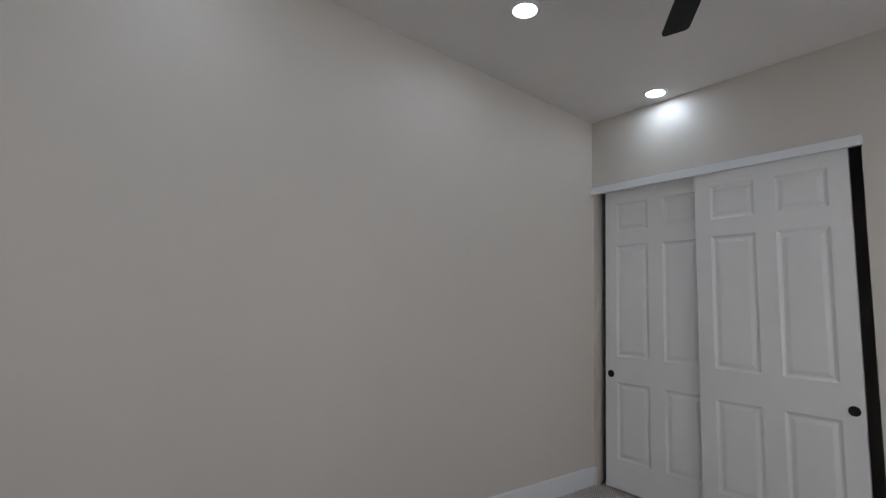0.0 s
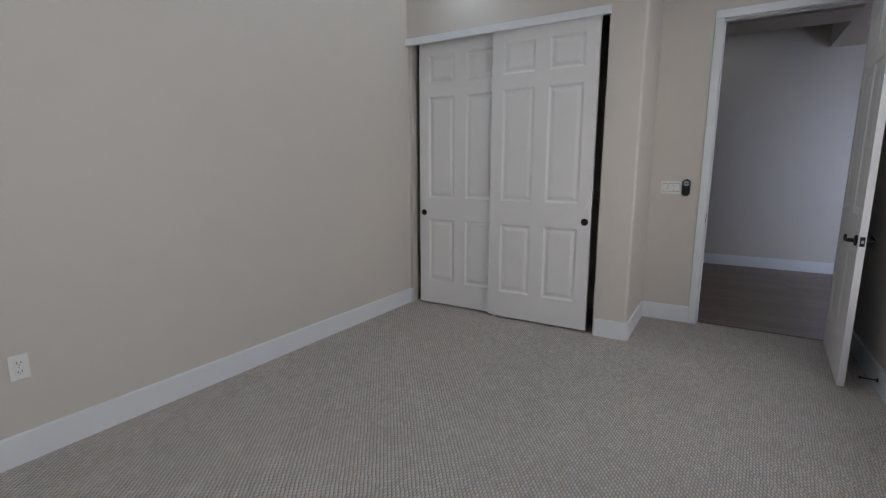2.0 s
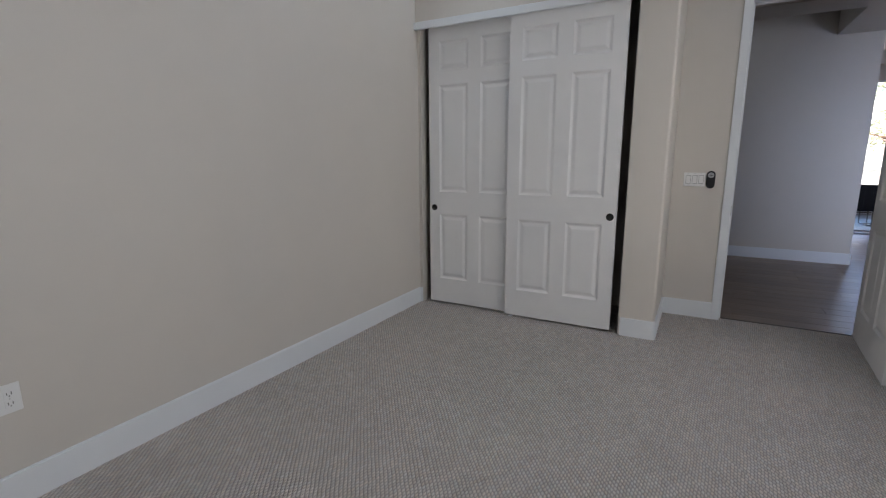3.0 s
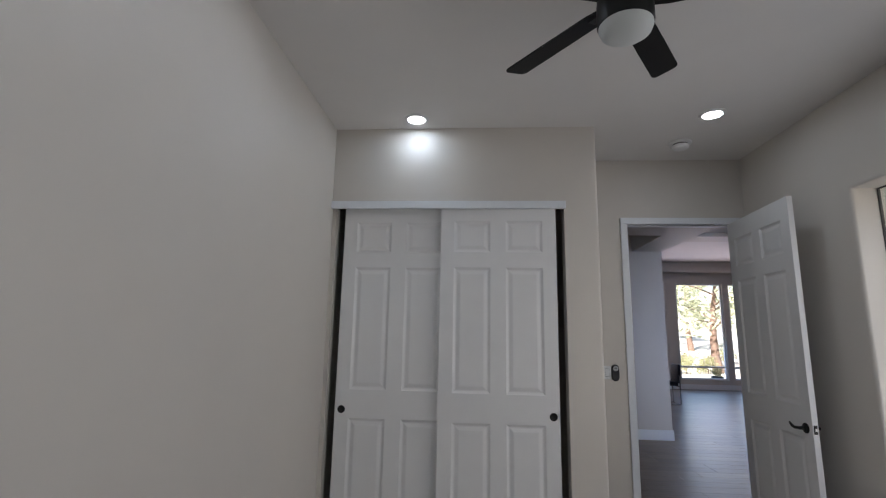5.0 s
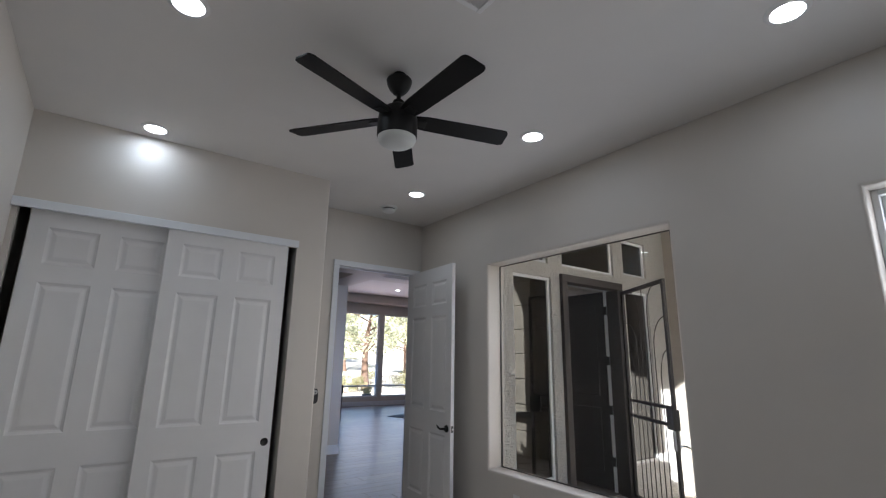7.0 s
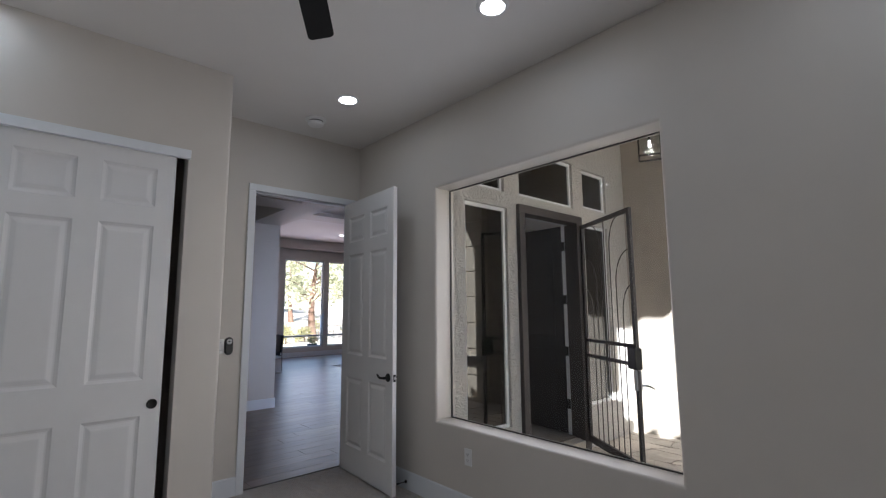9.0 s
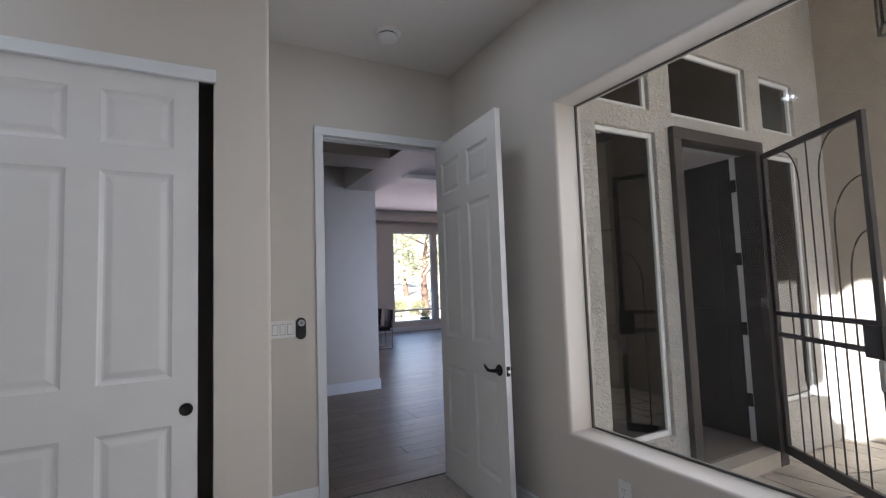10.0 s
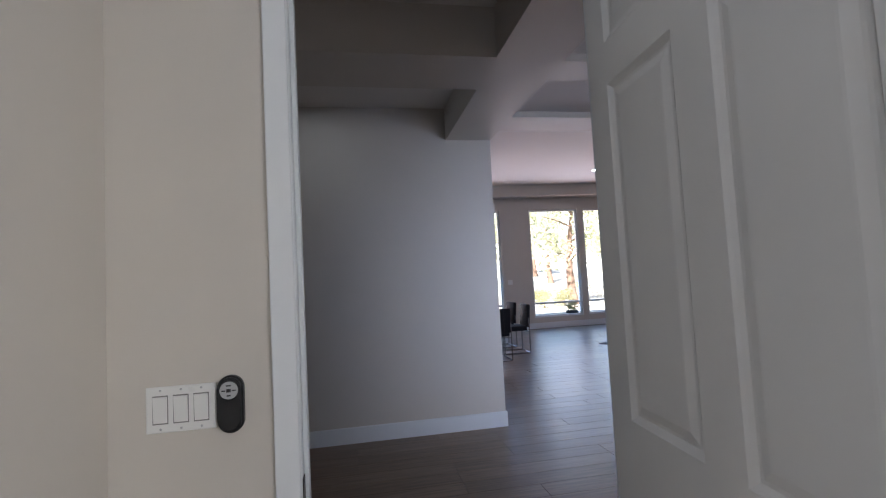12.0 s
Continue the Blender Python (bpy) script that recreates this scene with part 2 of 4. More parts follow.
STUCCO_PALE = material("pale_rough_stucco", (0.58, 0.56, 0.53), 0.9, vary=0.12, scale=14, bump=1.0, bump_scale=30, deep=0.014, trowel=0.9)
BLOCK = material("pale_stone_block", (0.62, 0.56, 0.47), 0.85, vary=0.12, scale=18, bump=0.5, bump_scale=80, per_object=0.4)
IRON = material("grey_brown_iron", (0.060, 0.052, 0.051), 0.55, spec=0.3, vary=0.2, scale=25, bump=0.1)
DARK_DOOR = material("dark_brown_door", (0.045, 0.040, 0.039), 0.6, spec=0.2, vary=0.2, scale=12)
PAVING = material("stamped_concrete", (0.50, 0.455, 0.40), 0.75, vary=0.34, scale=16, bump=1.0, bump_scale=16, deep=0.014, per_object=0.5)
MORTAR = material("dark_joint", (0.16, 0.14, 0.12), 0.9, vary=0.15, scale=20)
VINYL = material("white_vinyl", (0.78, 0.79, 0.80), 0.35, vary=0.02)
LEATHER = material("black_leather", (0.011, 0.011, 0.014), 0.62, spec=0.25, vary=0.2, scale=25, bump=0.15, bump_scale=150)
RUG = material("grey_rug", (0.12, 0.12, 0.13), 0.95, vary=0.25, scale=30, bump=0.4)
EARTH = material("desert_ground", (0.56, 0.51, 0.44), 0.95, vary=0.25, scale=2.0, bump=0.5, bump_scale=12)
BARK = material("red_brown_bark", (0.13, 0.078, 0.055), 0.9, vary=0.35, scale=12, bump=0.8, bump_scale=25)
LEAF = material("yellow_green_needles", (0.43, 0.43, 0.29), 0.7, vary=0.4, scale=3)
SHRUB = material("olive_shrub_leaf", (0.30, 0.29, 0.15), 0.7, vary=0.4, scale=6)
ROOF = material("clay_roof_tile", (0.36, 0.24, 0.17), 0.85, vary=0.2, scale=8)
CONCRETE = material("patio_concrete", (0.45, 0.43, 0.40), 0.85, vary=0.12, scale=6)
GASKET = material("dark_window_gasket", (0.07, 0.066, 0.062), 0.6, vary=0.1)
FENCE = material("weathered_fence_metal", (0.16, 0.12, 0.10), 0.7, vary=0.2, scale=20)
LENS = glow("led_lens", (0.95, 0.98, 1.0), 3.0)
BULB = glow("lantern_bulb", (1.0, 0.95, 0.88), 3.0)
CLEAR = glass("window_glass", (0.92, 0.94, 0.94), 1.0, 0.016)
TINTED = glass("tinted_glass", (0.05, 0.047, 0.044), 1.0, 0.10)



def let_light_through(m, colour):
    """Thin leaves glow when lit from behind."""
    nt = m.node_tree
    b, out = nt.nodes["Principled BSDF"], nt.nodes["Material Output"]
    tr, mix = nt.nodes.new("ShaderNodeBsdfTranslucent"), nt.nodes.new("ShaderNodeMixShader")
    tr.inputs[0].default_value = (*colour, 1)
    mix.inputs[0].default_value = 0.5
    nt.links.new(b.outputs[0], mix.inputs[1])
    nt.links.new(tr.outputs[0], mix.inputs[2])
    nt.links.new(mix.outputs[0], out.inputs[0])


let_light_through(LEAF, (0.52, 0.52, 0.37))
let_light_through(SHRUB, (0.4, 0.36, 0.2))

# ---- building helpers ----
def box(bm, x0, x1, y0, y1, z0, z1):
    v = [bm.verts.new((x, y, z)) for x in (x0, x1) for y in (y0, y1) for z in (z0, z1)]
    for f in ((0, 1, 3, 2), (4, 6, 7, 5), (0, 4, 5, 1), (2, 3, 7, 6), (0, 2, 6, 4), (1, 5, 7, 3)):
        bm.faces.new([v[i] for i in f])
    return bm


def boxed(x0, x1, y0, y1, z0, z1, bevel=0.0, seg=2):
    bm = box(bmesh.new(), x0, x1, y0, y1, z0, z1)
    if bevel:
        bmesh.ops.bevel(bm, geom=bm.edges[:], offset=bevel, segments=seg, affect="EDGES", profile=0.5)
    return bm


def turned(profile, n=32, centre=(0, 0), bm=None):
    """A body of revolution about z from (radius, z) pairs."""
    bm = bm or bmesh.new()
    rings = []
    for r, z in profile:
        if r < 1e-5:
            rings.append([bm.verts.new((*centre, z))])
        else:
            rings.append([bm.verts.new((centre[0] + r * math.cos(2 * math.pi * i / n), centre[1] + r * math.sin(2 * math.pi * i / n), z)) for i in range(n)])
    for a, b in zip(rings, rings[1:]):
        for i in range(n):
            quad = [a[i % len(a)], a[(i + 1) % len(a)], b[(i + 1) % len(b)], b[i % len(b)]]
            uniq = list(dict.fromkeys(quad))
            if len(uniq) > 2:
                bm.faces.new(uniq)
    return bm


def tube(points, r, n=8, bm=None):
    """A round bar swept along points."""
    bm = bm or bmesh.new()
    pts = [Vector(p) for p in points]
    rings = []
    for i, p in enumerate(pts):
        d = (pts[min(i + 1, len(pts) - 1)] - pts[max(i - 1, 0)]).normalized()
        side = d.cross(Vector((0, 0, 1)) if abs(d.z) < 0.9 else Vector((1, 0, 0))).normalized()
        up = side.cross(d)
        rad = r[i] if isinstance(r, (list, tuple)) else r
        rings.append([bm.verts.new(p + rad * (math.cos(a) * side + math.sin(a) * up)) for a in (2 * math.pi * k / n for k in range(n))])
    for a, b in zip(rings, rings[1:]):
        for k in range(n):
            bm.faces.new((a[k], a[(k + 1) % n], b[(k + 1) % n], b[k]))
    bm.faces.new(rings[0][::-1])
    bm.faces.new(rings[-1])
    return bm


def prism(outline, z0, z1):
    """An upright prism over a plan outline."""
    bm = bmesh.new()
    lo = [bm.verts.new((x, y, z0)) for x, y in outline]
    hi = [bm.verts.new((x, y, z1)) for x, y in outline]
    n = len(outline)
    for i in range(n):
        bm.faces.new((lo[i], lo[(i + 1) % n], hi[(i + 1) % n], hi[i]))
    bm.faces.new(lo[::-1])
    bm.faces.new(hi)
    return bm


def wall_mesh(axis, a0, a1, u0, u1, z0, z1, holes=(), soft=0.0, faces_in=0):
    """A wall across `axis` from a0 to a1, over u and z, with openings; soft rounds the openings' edges on face a0 (faces_in=0), a1 (1) or both (2)."""
    us = sorted({u0, u1, *[h[0] for h in holes], *[h[1] for h in holes]})
    zs = sorted({z0, z1, *[h[2] for h in holes], *[h[3] for h in holes]})
    kept = {(i, j) for i in range(len(us) - 1) for j in range(len(zs) - 1)
            if not any(h[0] <= us[i] and us[i + 1] <= h[1] and h[2] <= zs[j] and zs[j + 1] <= h[3] for h in holes)}
    bm = bmesh.new()
    vs = {}

    def v(i, j, k):
        if (i, j, k) not in vs:
            p = (a0, a1)[k]
            vs[i, j, k] = bm.verts.new((p, us[i], zs[j]) if axis == "x" else (us[i], p, zs[j]))
        return vs[i, j, k]

    round_edges = []
    for i, j in kept:
        for k in (0, 1):
            bm.faces.new([v(i, j, k), v(i + 1, j, k), v(i + 1, j + 1, k), v(i, j + 1, k)])
        for di, dj, p, q in ((-1, 0, (i, j), (i, j + 1)), (1, 0, (i + 1, j), (i + 1, j + 1)), (0, -1, (i, j), (i + 1, j)), (0, 1, (i, j + 1), (i + 1, j + 1))):
            ni, nj = i + di, j + dj
            if (ni, nj) not in kept:
                bm.faces.new([v(*p, 0), v(*q, 0), v(*q, 1), v(*p, 1)])
                if 0 <= ni < len(us) - 1 and 0 <= nj < len(zs) - 1:
                    for k in ((0, 1) if faces_in == 2 else (faces_in,)):
                        round_edges.append((v(*p, k), v(*q, k)))
    bmesh.ops.recalc_face_normals(bm, faces=bm.faces[:])
    if soft:
        es = [bm.edges.get(pair) for pair in round_edges]
        bmesh.ops.bevel(bm, geom=[e for e in es if e], offset=soft, segments=5, affect="EDGES", profile=0.5)
    return bm


def part(name, bm, mat, parent=None, label="", smooth=False, m=None, local=True):
    """One mesh object; under parent if one is given."""
    bmesh.ops.recalc_face_normals(bm, faces=bm.faces[:])
    me = bpy.data.meshes.new(name)
    if not local and parent is not None:
        bm.transform(parent.matrix_basis.inverted())
    bm.to_mesh(me)
    bm.free()
    me.materials.append(mat)
    if smooth:
        for p in me.polygons:
            p.use_smooth = True
        me.set_sharp_from_angle(angle=radians(38))
    ob = new(name, me)
    if parent is not None:
        ob.parent = parent
    if m is not None:
        ob.matrix_basis = m
    if label:
        tagged(ob, label)
    return ob


def thing(name, label, category, m=None, group="", kind=""):
    """An Empty at a thing's base that carries its parts."""
    ob = new(name)
    ob.empty_display_size = 0.05
    if m is not None:
        ob.matrix_basis = m
    return tagged(ob, label, category, group, kind)


def structure(name, bm, mat, label, category, smooth=False):
    return tagged(part(name, bm, mat, smooth=smooth), label, category, kind="structure")


def pane(name, bm, mat, parent=None, **kw):
    ob = part(name, bm, mat, parent, **kw)
    ob.visible_shadow = False
    return ob


# ---- plan ----
XC, XD, YL, YW, H = 3.695, 4.43, 2.555, -0.932, 3.05   # closet face, door wall, long wall, window wall, ceiling
XB, YO = -1.25, 0.525                                   # back wall, the alcove's side
YOUT = -1.13                                            # outer face of the window wall
W1 = (1.46, 3.262, 0.588, 2.411)
W2 = (-0.62, 0.476, 0.598, 2.372)
DOOR = (-0.862, 0.103, 0.0, 2.47)
XF, YFAR, ZOUT, ZPORCH = 3.5, -4.55, -0.15, 4.1         # entry facade, courtyard wall, paving, porch ceiling
XHALL, XEND = 7.5, 14.4                                 # hall wall, far wall of the great room


def arc(cx, cy, r, a0, a1, n=6):
    return [(cx + r * math.cos(radians(a0 + (a1 - a0) * i / n)), cy + r * math.sin(radians(a0 + (a1 - a0) * i / n))) for i in range(n + 1)]


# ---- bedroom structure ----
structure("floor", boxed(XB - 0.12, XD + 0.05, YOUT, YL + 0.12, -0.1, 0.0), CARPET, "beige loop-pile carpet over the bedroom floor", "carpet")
structure("ceiling", boxed(XB - 0.12, XD + 0.115, YOUT, YL + 0.12, H, H + 0.15), CEILING_PAINT, "plain off-white painted bedroom ceiling", "ceiling")
structure("wall_long", boxed(XB - 0.12, XD + 0.115, YL, YL + 0.12, 0, H), PAINT, "long plain greige painted bedroom wall", "wall")
structure("wall_back", boxed(XB - 0.12, XB, YOUT, YL, 0, H), PAINT, "plain greige wall behind the walk", "wall")
# closet front with its rounded corner into the alcove
r = 0.022
front = prism([(XC, 0.776), *arc(XC + r, YO + r, r, 180, 270), (XD, YO), (XD, YO + 0.1), (XC + 0.115, YO + 0.1), (XC + 0.115, 0.776)], 0, H)
structure("wall_closet", front, PAINT, "greige wall pier with rounded corner beside the closet", "wall", smooth=True)
structure("wall_closet_head", boxed(XC, XC + 0.115, 0.776, YL, 2.435, H), PAINT, "greige wall above the closet opening", "wall")
structure("wall_closet_stub", boxed(XC + 0.03, XC + 0.115, 2.525, YL, 0, 2.435), PAINT, "narrow greige jamb of the closet", "wall")
structure("wall_door", wall_mesh("x", XD, XD + 0.115, YOUT, YL, 0, H, [DOOR]), PAINT, "greige bedroom wall with the door opening", "wall")
structure("wall_window", wall_mesh("y", YOUT, YW, XB, XD, 0, H, [W1, W2], 0.022, 1), PAINT, "greige wall with rounded window reveals", "wall", smooth=True)


def baseboard(name, x0, x1, y0, y1, face):
    """A white baseboard with an eased top edge; face is the side that it shows: -x, +y ..."""
    bm = box(bmesh.new(), x0, x1, y0, y1, 0, 0.14)
    es = []
    for e in bm.edges:
        a, b = e.verts
        if min(a.co.z, b.co.z) > 0.1:
            mid = (a.co + b.co) / 2
            if (face == "-x" and mid.x < x0 + 1e-4) or (face == "-y" and mid.y < y0 + 1e-4) or (face == "+y" and mid.y > y1 - 1e-4) or (face == "+x" and mid.x > x1 - 1e-4):
                es.append(e)
    bmesh.ops.bevel(bm, geom=es, offset=0.006, segments=2, affect="EDGES")
    return tagged(part(name, bm, TRIM), "white painted flat baseboard along the wall", "baseboard", kind="structure")


B = 0.014
baseboard("baseboard", XB, XC + 0.02, YL - B, YL, "-y")
bb = prism([(XC - B, 0.763), *arc(XC + r, YO + r, r + B, 180, 270), (XD - B, YO - B), (XD - B, YO), *arc(XC + r, YO + r, r, 270, 180), (XC, 0.763)], 0, 0.14)
tagged(part("baseboard", bb, TRIM, smooth=True), "white painted baseboard round the closet corner", "baseboard", kind="structure")
baseboard("baseboard", XD - B, XD, 0.147, YO - B, "-x")
baseboard("baseboard", XD - B, XD, YW + B, -0.905, "-x")
baseboard("baseboard", XB, XD, YW, YW + B, "+y")
tagged(part("baseboard", boxed(XC + 0.016, XC + 0.0295, 2.5255, 2.5405, 0, 0.14, 0.002), TRIM), "short white baseboard return inside the closet", "baseboard", kind="structure")
baseboard("baseboard", XB, XB + B, YW + B, YL - B, "+x")

# ---- hall, foyer and great room structure ----
GY0, GY1 = -9.0, 3.2
structure("floor_hall", boxed(XF + 0.1, XEND, GY0, GY1, -0.11, -0.012), MORTAR, "dark underlay below the plank floor", "floor")
structure("wall_hall", boxed(XHALL, XHALL + 0.3, -1.39, GY1, -0.02, 3.6), PAINT, "greige wall across the hall from the bedroom", "wall")
structure("wall_hall_end", boxed(XD + 0.115, XHALL, GY1, GY1 + 0.12, -0.02, 3.6), PAINT, "plain greige wall at the hall end", "wall")
structure("wall_hall_west", boxed(XD, XD + 0.115, YL + 0.12, GY1 + 0.12, -0.02, H + 0.12), PAINT, "plain greige hall wall past the bedroom", "wall")
structure("wall_over_foyer", boxed(XD, XD + 0.115, GY0, YOUT, H, 3.36), PAINT, "greige bulkhead between foyer and hall ceilings", "wall")
structure("wall_over_bedroom", boxed(XF, XD + 0.115, YOUT, YOUT + 0.12, H + 0.151, 3.6), PAINT, "greige wall closing the foyer above the bedroom", "wall")
structure("wall_great_side", boxed(XF, XEND, GY0 - 0.12, GY0, -0.02, 4.2), PAINT, "plain greige side wall of the great room", "wall")
structure("wall_great_end", boxed(XHALL + 0.3, XEND, GY1, GY1 + 0.12, -0.02, 4.2), PAINT, "plain greige end wall of the great room", "wall")
structure("wall_foyer", boxed(XF, XF + 0.2, GY0, YFAR - 0.2, -0.02, 4.2), PAINT, "plain greige foyer wall", "wall")
structure("ceiling_hall", boxed(XD + 0.115, 7.97, GY0, GY1, H, H + 0.12), CEILING_PAINT, "off-white painted hall ceiling", "ceiling")
structure("ceiling_foyer", boxed(XF + 0.2, XD + 0.2, GY0, YOUT - 0.002, 3.35, 3.47), CEILING_PAINT, "off-white painted foyer ceiling", "ceiling")
structure("ceiling_great_room", boxed(7.97, XEND + 0.2, GY0, GY1, 3.6, 3.72), CEILING_PAINT, "off-white raised great room ceiling", "ceiling")
structure("ceiling_step", boxed(7.85, 7.97, GY0, GY1, H + 0.12, 3.72), CEILING_PAINT, "painted step between the two ceilings", "ceiling")
structure("beam_long", boxed(XD + 0.115, XHALL + 0.3, -1.395, -0.95, 2.742, H), PAINT, "greige boxed ceiling beam along the hall", "beam")
structure("beam_cross", boxed(5.80, 6.285, -0.95, GY1, 2.738, H), PAINT, "greige boxed ceiling beam across the hall", "beam")
structure("beam_shallow", boxed(6.33, 6.67, GY0, -1.395, H - 0.06, H), PAINT, "shallow painted ceiling beam", "beam")
structure("beam_shallow", boxed(7.54, 7.97, GY0, -1.395, H - 0.06, H), PAINT, "shallow painted ceiling beam", "beam")
baseboard("baseboard", XHALL - B, XHALL, -1.39, GY1, "-x")
baseboard("baseboard", XHALL - B, XHALL + 0.3, -1.39 - B, -1.39, "-y")
FARWIN = [(-3.62, -2.3), (-5.72, -4.40), (-7.2, -5.88)]
structure("wall_far", wall_mesh("x", XEND, XEND + 0.2, GY0, GY1, -0.02, 3.6, [(a, b, 0.27, 3.01) for a, b in FARWIN]), PAINT, "greige great room wall with tall windows", "wall")
baseboard("baseboard", XEND - B, XEND, GY0, GY1, "-x")


def soffit_curve():
    """The bowed soffit band above the far windows."""
    n = 24
    pts = [(XEND - 0.28 - 0.45 * math.sin(math.pi * i / n) * -1 - 0.45, GY0 + (GY1 - GY0) * i / n) for i in range(n + 1)]
    return prism([*pts, (XEND, GY1), (XEND, GY0)], 3.32, 3.6)


structure("soffit", soffit_curve(), PAINT, "curved greige soffit above the great room windows", "soffit", smooth=True)

# ---- courtyard structure ----
FACADE_HOLES = [(-2.10, -1.50, 0.30, 2.45), (-3.41, -2.25, -0.15, 2.49), (-4.07, -3.53, 0.30, 2.45),
                (-2.06, -1.50, 2.61, 3.15), (-3.31, -2.30, 2.61, 3.16), (-4.07, -3.53, 2.65, 3.14)]
structure("wall_facade", wall_mesh("x", XF, XF + 0.2, YFAR - 0.2, YOUT, ZOUT, ZPORCH + 0.3, FACADE_HOLES), STUCCO_PALE, "pale rough stucco entry wall with glazed openings", "wall")
structure("wall_courtyard", boxed(-9.0, XF, YFAR - 0.2, YFAR, ZOUT, ZPORCH + 0.3), STUCCO, "tan stucco courtyard wall in sun and shade", "wall")
structure("wall_outer", boxed(XB - 0.12, XF, YOUT - 0.02, YOUT - 0.002, ZOUT, 0.0), STUCCO, "tan stucco plinth under the bedroom window", "wall")
structure("ceiling_porch", boxed(-0.2, XF + 0.2, YFAR - 0.2, -2.15, ZPORCH, ZPORCH + 0.3), STUCCO, "tan stucco porch soffit over the entry", "ceiling")
structure("ceiling_porch_return", boxed(-0.11, XF + 0.2, -2.15, YOUT - 0.4, ZPORCH + 0.07, ZPORCH + 0.3), STUCCO, "tan stucco porch soffit beside the eave", "ceiling")
structure("beam_porch", boxed(-0.2, XF, -2.40, -2.15, ZPORCH - 0.09, ZPORCH - 0.002), STUCCO, "tan stucco edge beam under the porch soffit", "beam")


def porch_column(x, y):
    """Unseen square column, flared capital under the porch corner, added for its shadow."""
    c = thing("porch_column", "unseen square tan stucco column, added for its shadow", "column", Matrix.Translation((x, y, ZOUT)))
    hgt = ZPORCH - ZOUT
    part("base", boxed(-0.27, 0.27, -0.27, 0.27, -0.01, 0.32, 0.012), STUCCO, c)
    part("shaft", boxed(-0.22, 0.22, -0.22, 0.22, 0.32, hgt - 0.90, 0.015), STUCCO, c)
    part("abacus", boxed(-0.375, 0.375, -0.375, 0.375, hgt - 0.36, hgt - 0.001, 0.012), STUCCO, c)
    bm, rings = bmesh.new(), []
    for i in range(9):
        w = 0.222 + 0.150 * (i / 8) ** 2
        rings.append([bm.verts.new((sx * w, sy * w, hgt - 0.90 + 0.539 * i / 8)) for sx, sy in ((-1, -1), (1, -1), (1, 1), (-1, 1))])
    for a, b in zip(rings, rings[1:]):
        for k in range(4):
            bm.faces.new((a[k], a[(k + 1) % 4], b[(k + 1) % 4], b[k]))
    bm.faces.new(rings[0])
    bm.faces.new(rings[-1])
    part("capital", bm, STUCCO, c)


porch_column(0.06, -3.44)
structure("wall_upper", boxed(-0.11, XF + 0.2, YOUT - 0.4, YOUT - 0.2, 3.4, ZPORCH + 0.3), STUCCO, "tan stucco wall above the eave", "wall")
structure("eave", boxed(-9, XF, YOUT - 0.20, YL + 0.3, H + 0.16, H + 0.3), ROOF, "clay tile roof edge over the bedroom", "roof")

# ---- windows ----
def bedroom_window(name, label, span, hung):
    """A pane set to the outside of its reveal; a hung window has a white vinyl frame and a meeting rail."""
    x0, x1, z0, z1 = span
    w = thing(name, label, "window", Matrix.Translation((x0, -1.09, z0)), kind="structure")
    if not hung:
        for a, b, c, d, n in ((x0, x0 + 0.007, z0, z1, "gasket_side"), (x1 - 0.007, x1, z0, z1, "gasket_side"), (x0 + 0.007, x1 - 0.007, z1 - 0.007, z1, "gasket_top"), (x0 + 0.007, x1 - 0.007, z0, z0 + 0.007, "gasket_bottom")):
            part(n, boxed(a, b, -1.104, -1.088, c, d, 0.001), GASKET, w, local=False)
        pane("pane", boxed(x0 + 0.007, x1 - 0.007, -1.100, -1.094, z0 + 0.007, z1 - 0.007), CLEAR, w, local=False)
        return w
    f = 0.028
    for a, b, c, d, n in ((x0, x0 + f, z0, z1, "frame_side"), (x1 - f, x1, z0, z1, "frame_side"), (x0 + f, x1 - f, z1 - f, z1, "frame_top"), (x0 + f, x1 - f, z0, z0 + f, "frame_bottom")):
        part(n, boxed(a, b, -1.12, -1.05, c, d, 0.004), VINYL, w, local=False)
    zm = 1.50
    for za, zb, y in ((z0 + f, zm + 0.02, -1.085), (zm - 0.02, z1 - f, -1.105)):
        for a, b, c, d, n in ((x0 + f, x0 + f + 0.026, za, zb, "sash_stile"), (x1 - f - 0.026, x1 - f, za, zb, "sash_stile"), (x0 + f + 0.026, x1 - f - 0.026, za, za + 0.04, "sash_rail"), (x0 + f + 0.026, x1 - f - 0.026, zb - 0.04, zb, "sash_rail")):
            part(n, boxed(a, b, y - 0.009, y + 0.009, c, d, 0.003), VINYL, w, local=False)
        pane("pane", boxed(x0 + f + 0.026, x1 - f - 0.026, y - 0.003, y + 0.003, za + 0.04, zb - 0.04), CLEAR, w, local=False)
    return w


bedroom_window("window_1", "large fixed clear pane in a rounded greige reveal", W1, False)
bedroom_window("window_2", "white vinyl hung window with a meeting rail", W2, True)


